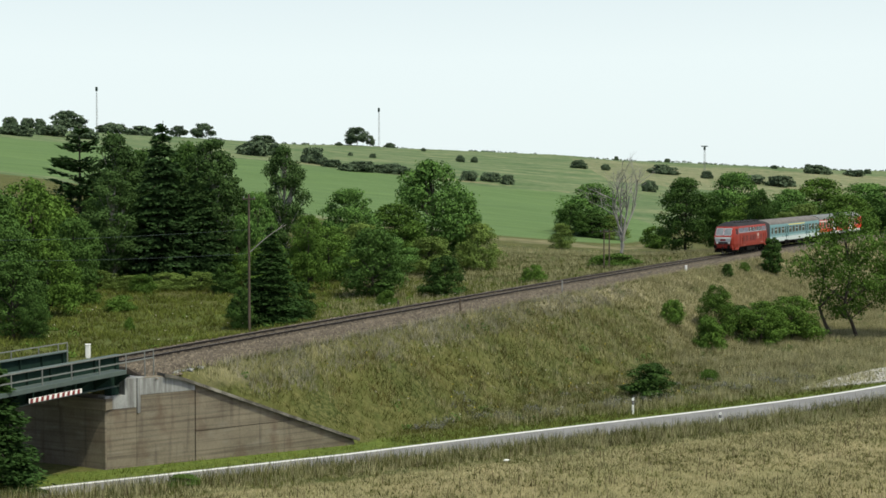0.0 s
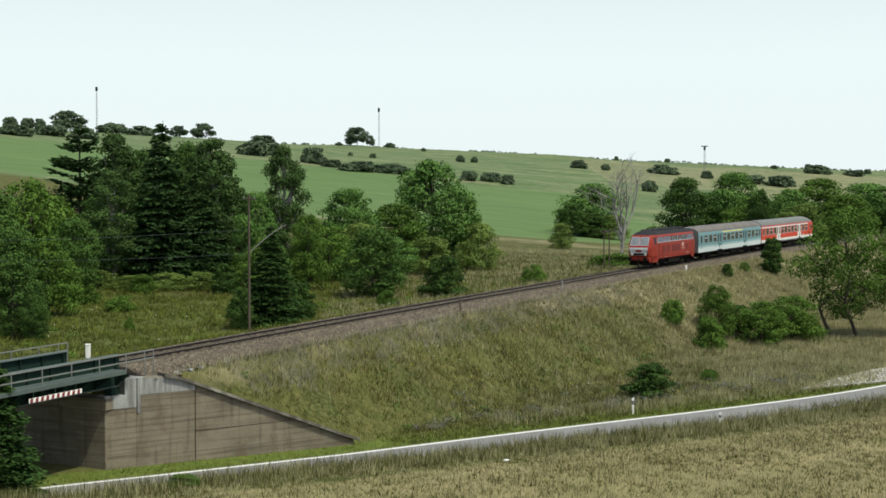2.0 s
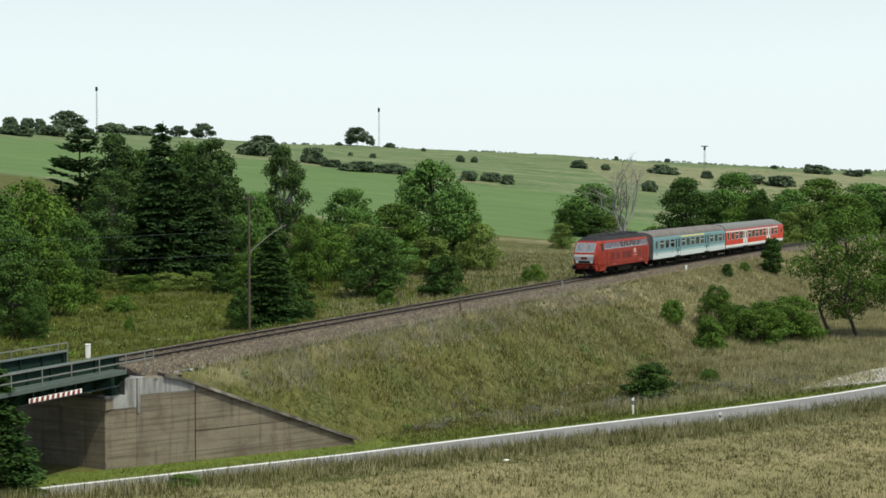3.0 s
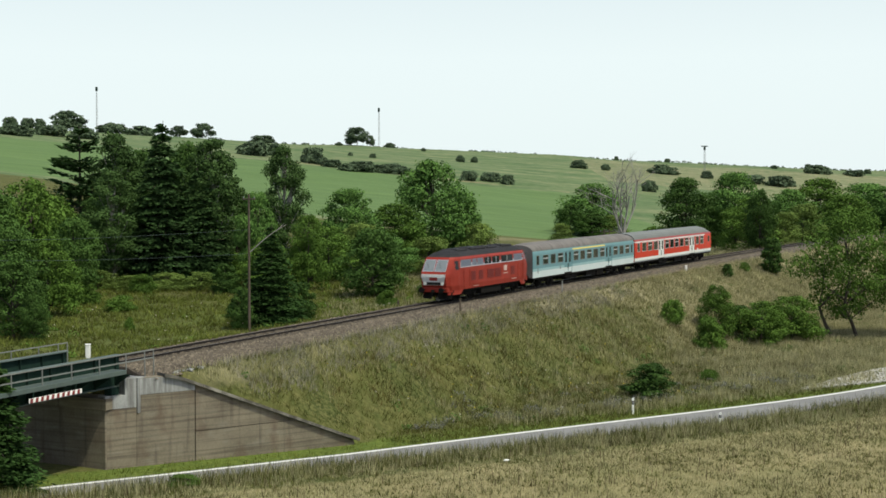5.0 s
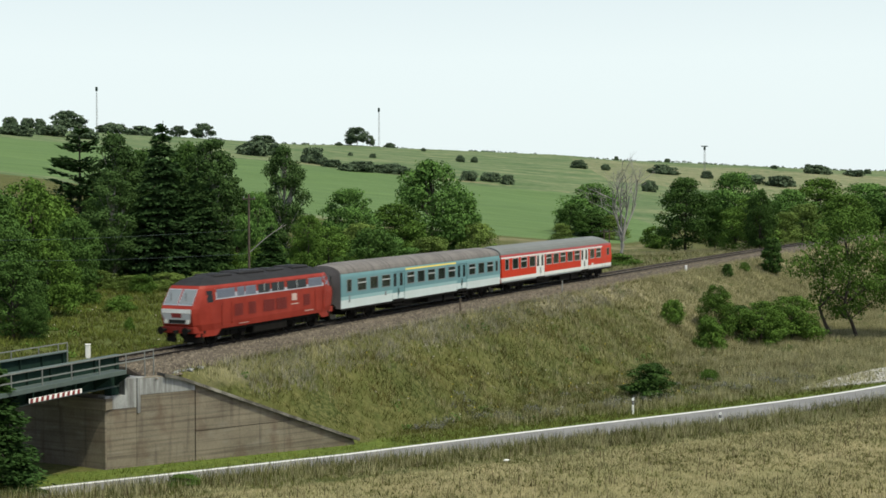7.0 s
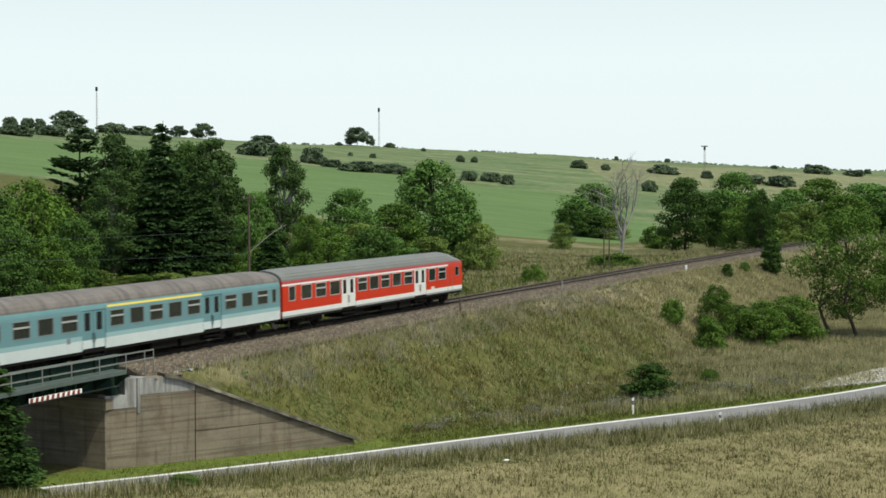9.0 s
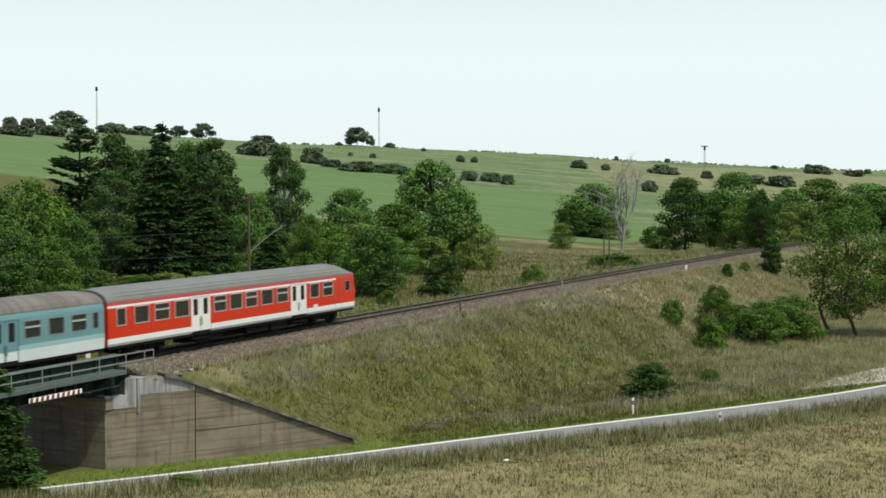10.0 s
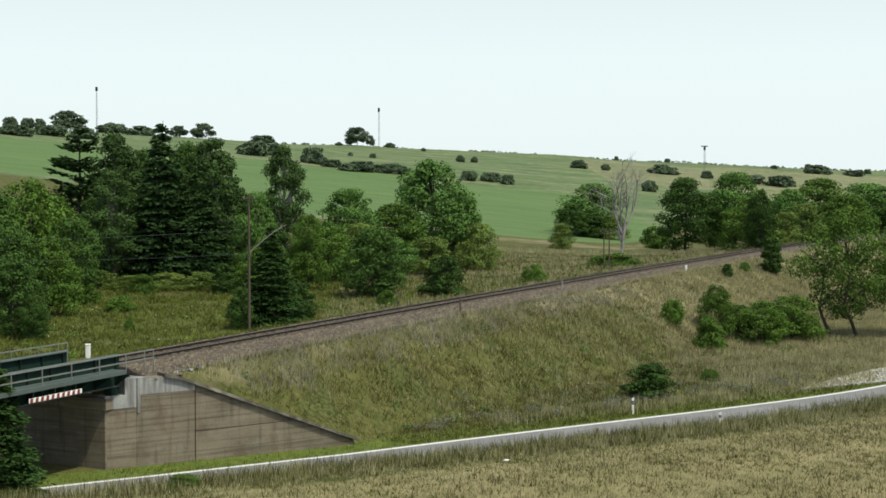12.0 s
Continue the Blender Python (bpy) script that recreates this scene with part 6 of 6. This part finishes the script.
def behind_wall(a, d, wall):
    return ~((a < 1.5) & (wall < 0.75) & (d > 0)) & ~((a < -10.5) & (np.abs(d) < 4.5))


def build_grass():
    def slope(a, d, off, c, wall):
        return (d > 3.45) & (off > 0.5) & (a > -16) & behind_wall(a, d, wall) & (c > -0.75)
    grass("slope_grass", "long olive green grass on the embankment", L_GRASS, 21, scatter(1, 135000, -18, 62, 72, 190, slope), 0.34, 0.020, 4, 0.5)

    def slope_dry(a, d, off, c, wall):
        return (d > 3.4) & (off > 1.5) & (a > -14) & behind_wall(a, d, wall) & (c + 0.032 * np.clip(a - 4, 0, 70) + 2.4 * np.exp(-((d - 4.5) / 1.4) ** 2) * (a < 85) > 0.9)
    grass("slope_straw", "pale dry seeding grass on the embankment", L_STRAW, 22, scatter(2, 100000, -18, 62, 72, 190, slope_dry), 0.55, 0.016, 4, 0.22)

    def russet(a, d, off, c, wall):
        return (d > 5.0) & (off > 3.0) & (a > -8) & (a < 60) & behind_wall(a, d, wall) & (c > 0.55)
    grass("slope_russet", "russet brown fading grass in patches on the embankment", L_RUSSET, 39, scatter(39, 60000, -14, 40, 76, 150, russet), 0.42, 0.022, 4, 0.4)

    def crest(a, d, off, c, wall):
        return (d > 3.3) & (d < 5.7 + 0.5 * c) & (a > -9) & (a < 60) & behind_wall(a, d, wall) & (c > -0.3)
    grass("crest_straw", "bleached dry grass along the foot of the ballast", L_BLEACHED, 36, scatter(36, 110000, -14, 40, 80, 150, crest), 0.40, 0.016, 4, 0.35)

    def verge(a, d, off, c, wall):
        return (off > 0.2) & (off < 4.0) & (d > 0) & ~((wall > -0.12) & (a < -0.5)) & ~((d < 2.6) & (a > -14)) & (c > -0.9)
    grass("verge_grass", "fresh green short grass on the road verge", L_GREENGRASS, 23, scatter(3, 46000, -24, 62, 62, 140, verge), 0.26, 0.020, 4, 0.5)

    def near_verge(a, d, off, c, wall):
        return (off < -ROAD + 0.55) & (off > -ROAD - 5.0) & (c > -0.8)
    grass("near_verge_grass", "long unmown grass between road and hay field", L_GRASS, 31, scatter(31, 30000, -24, 56, 56, 118, near_verge), 0.66, 0.018, 4, 0.28)
    grass("near_verge_straw", "dry seeding grass between road and hay field", L_STRAW, 32, scatter(32, 80000, -24, 56, 56, 118, lambda a, d, off, c, wall: near_verge(a, d, off, c, wall) & (c > -0.2)), 0.60, 0.014, 3, 0.2)
    grass("near_verge_seed", "brown seed heads between road and hay field", L_BROWN, 33, scatter(33, 16000, -24, 56, 56, 118, lambda a, d, off, c, wall: near_verge(a, d, off, c, wall) & (c > 0.3)), 0.60, 0.016, 3, 0.2)

    def hay(a, d, off, c, wall):
        return (off < -ROAD - 4.2) & (off > -ROAD - 26) & (c > -0.5)
    grass("field_straw", "short dry mown grass on the hay field", L_STRAW, 24, scatter(4, 85000, -24, 52, 52, 108, hay), 0.20, 0.020, 4, 0.5)
    grass("field_grass", "short green regrowth on the hay field", L_GRASS, 25, scatter(5, 40000, -24, 52, 52, 108, hay), 0.22, 0.022, 4, 0.5)

    def stalks(a, d, off, c, wall):
        return (off < -ROAD - 0.3) & (off > -ROAD - 24) & (c > 0.25)
    grass("seed_stalks", "tall brown seed stalks standing in the hay field", L_BROWN, 26, scatter(6, 26000, -24, 52, 52, 108, stalks), 0.62, 0.018, 1, 0.12)

    def plumes(a, d, off, c, wall):
        return (off > 1.6) & (off < 4.6) & (c > 0.25)
    grass("verge_plumes", "tall pale seeding grass behind the road verge", L_STRAW, 37, scatter(37, 17000, 3, 36, 84, 122, plumes), 0.85, 0.016, 4, 0.16)

    def far_slope(a, d, off, c, wall):
        return (d > 3.5) & (off > 13) & (a > 45) & (c > -0.4)
    grass("far_slope_straw", "tall bleached grass on the far embankment", L_STRAW, 38, scatter(38, 64000, 20, 74, 120, 235, far_slope), 0.6, 0.030, 3, 0.25)

    def tawny(a, d, off, c, wall):
        return (off > 5.5) & (off < 13) & (c > -0.2)
    grass("tawny_grass", "pale tawny dry grass beside the gravel turnout", L_STRAW, 34, scatter(34, 5200, 22, 44, 108, 134, tawny), 0.75, 0.022, 4, 0.25)

    def meadow(a, d, off, c, wall):
        return (d < -3.4) & (d > -45) & (a > -30) & (c > -0.5) & ~((a < -9) & (d > -4.5))
    grass("meadow_grass", "long mixed grass on the meadow beyond the track", L_GRASS, 27, scatter(7, 80000, -45, 60, 84, 215, meadow), 0.32, 0.03, 4, 0.5)
    grass("meadow_green", "rank green weeds on the meadow beyond the track", L_GREENGRASS, 28, scatter(8, 30000, -45, 20, 84, 150, lambda a, d, off, c, wall: meadow(a, d, off, c, wall) & (c > 0.15)), 0.45, 0.04, 4, 0.5)
    grass("meadow_straw", "pale dry grass beyond the track", L_STRAW, 29, scatter(9, 50000, -10, 60, 110, 230, lambda a, d, off, c, wall: meadow(a, d, off, c, wall) & (c > 0.2)), 0.6, 0.03, 3, 0.22)


build_grass()


def skyline_hedge():
    """A thin low hedge along the brow of the hill."""
    rng = np.random.default_rng(61)
    x = rng.uniform(-235, 260, 420)
    y = 716 + rng.normal(size=420) * 3
    r = rng.uniform(0.35, 0.9, 420)
    cs = np.stack([x, y, ground_at(x, y) + r * 0.4], -1)
    q, f = quads(leaf_cloud(rng, cs, r, [26] * 420, 0.34, 0.5, 0.7))
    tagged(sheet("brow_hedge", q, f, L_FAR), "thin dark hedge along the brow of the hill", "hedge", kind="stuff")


skyline_hedge()


def build_weeds():
    """Low leafy weeds strewn over the bank and the meadow."""
    def bank(a, d, off, c, wall):
        return (d > 4.3) & (off > 2.2) & (a > -12) & behind_wall(a, d, wall) & (c > 0.9)

    def foot(a, d, off, c, wall):
        return (d > 5) & (off > 3.2) & (off < 9.5) & (c > 0.75)

    def lea(a, d, off, c, wall):
        return (d < -4.5) & (d > -42) & (a > -30) & (c > 0.75) & ~((a < -8) & (d > -6))
    for name, label, mat, seed, n, zone, keep in (
            ("bank_weeds", "dark green leafy weeds on the embankment", L_BROAD, 41, 4800, (-16, 60, 76, 185), bank),
            ("bank_thistles", "grey-green thistles on the embankment", L_THISTLE, 43, 6000, (-2, 32, 86, 126), foot),
            ("meadow_weeds", "leafy green weeds on the meadow", L_BRIGHT, 42, 4200, (-45, 55, 86, 205), lea)):
        x, y = scatter(seed, n, *zone, keep)
        rng = np.random.default_rng(seed)
        r = rng.uniform(0.15, 0.55, len(x))
        cs = np.stack([x, y, ground_at(x, y) + r * 0.35], -1)
        v = leaf_cloud(rng, cs, r, (r * 90).astype(int) + 8, 0.07, 0.6, 0.6)
        q, f = quads(v)
        tagged(sheet(name, q, f, mat), label, "weeds", kind="stuff")


build_weeds()


def build_flowers():
    """Small flower heads standing in the long grass."""
    def bank(a, d, off, c, wall):
        return (d > 4.2) & (off > 1.8) & (a > -9) & (wall > 1.0) & (c > 0.2)

    def lea(a, d, off, c, wall):
        return (d < -4.5) & (d > -30) & (a > -12) & (c > 0.3)
    for name, label, mat, seed, n, zone, keep, size in (
            ("white_umbels", "cream white umbel flowers in the embankment grass", L_CREAM, 51, 650, (-12, 24, 82, 130), bank, 0.05),
            ("yellow_flowers", "small yellow flowers in the embankment grass", L_YELLOW, 52, 420, (-8, 26, 84, 125), bank, 0.05),
            ("meadow_umbels", "cream white umbel flowers in the meadow", L_CREAM, 53, 320, (-34, 10, 88, 130), lea, 0.05)):
        x, y = scatter(seed, n, *zone, keep)
        rng = np.random.default_rng(seed)
        r = np.full(len(x), 0.06)
        cs = np.stack([x, y, ground_at(x, y) + rng.uniform(0.3, 0.6, len(x))], -1)
        q, f = quads(leaf_cloud(rng, cs, r, [5] * len(x), size, 0.2, 0.3))
        tagged(sheet(name, q, f, mat), label, "flowers", kind="stuff")


build_flowers()


build_sleepers()


def motions():
    """The train runs down the line; its wheels roll."""
    for th, s in TRAIN:
        walk(th, [(k / 4, along(front_at(k / 4) + s)) for k in range(49)])
    for ob, x, r in WHEELS:
        walk(ob, [(k / 30, pose(x, 0, r, 0, math.degrees((front_at(k / 30) - front_at(0.0)) / r), 0)) for k in range(361)])


motions()
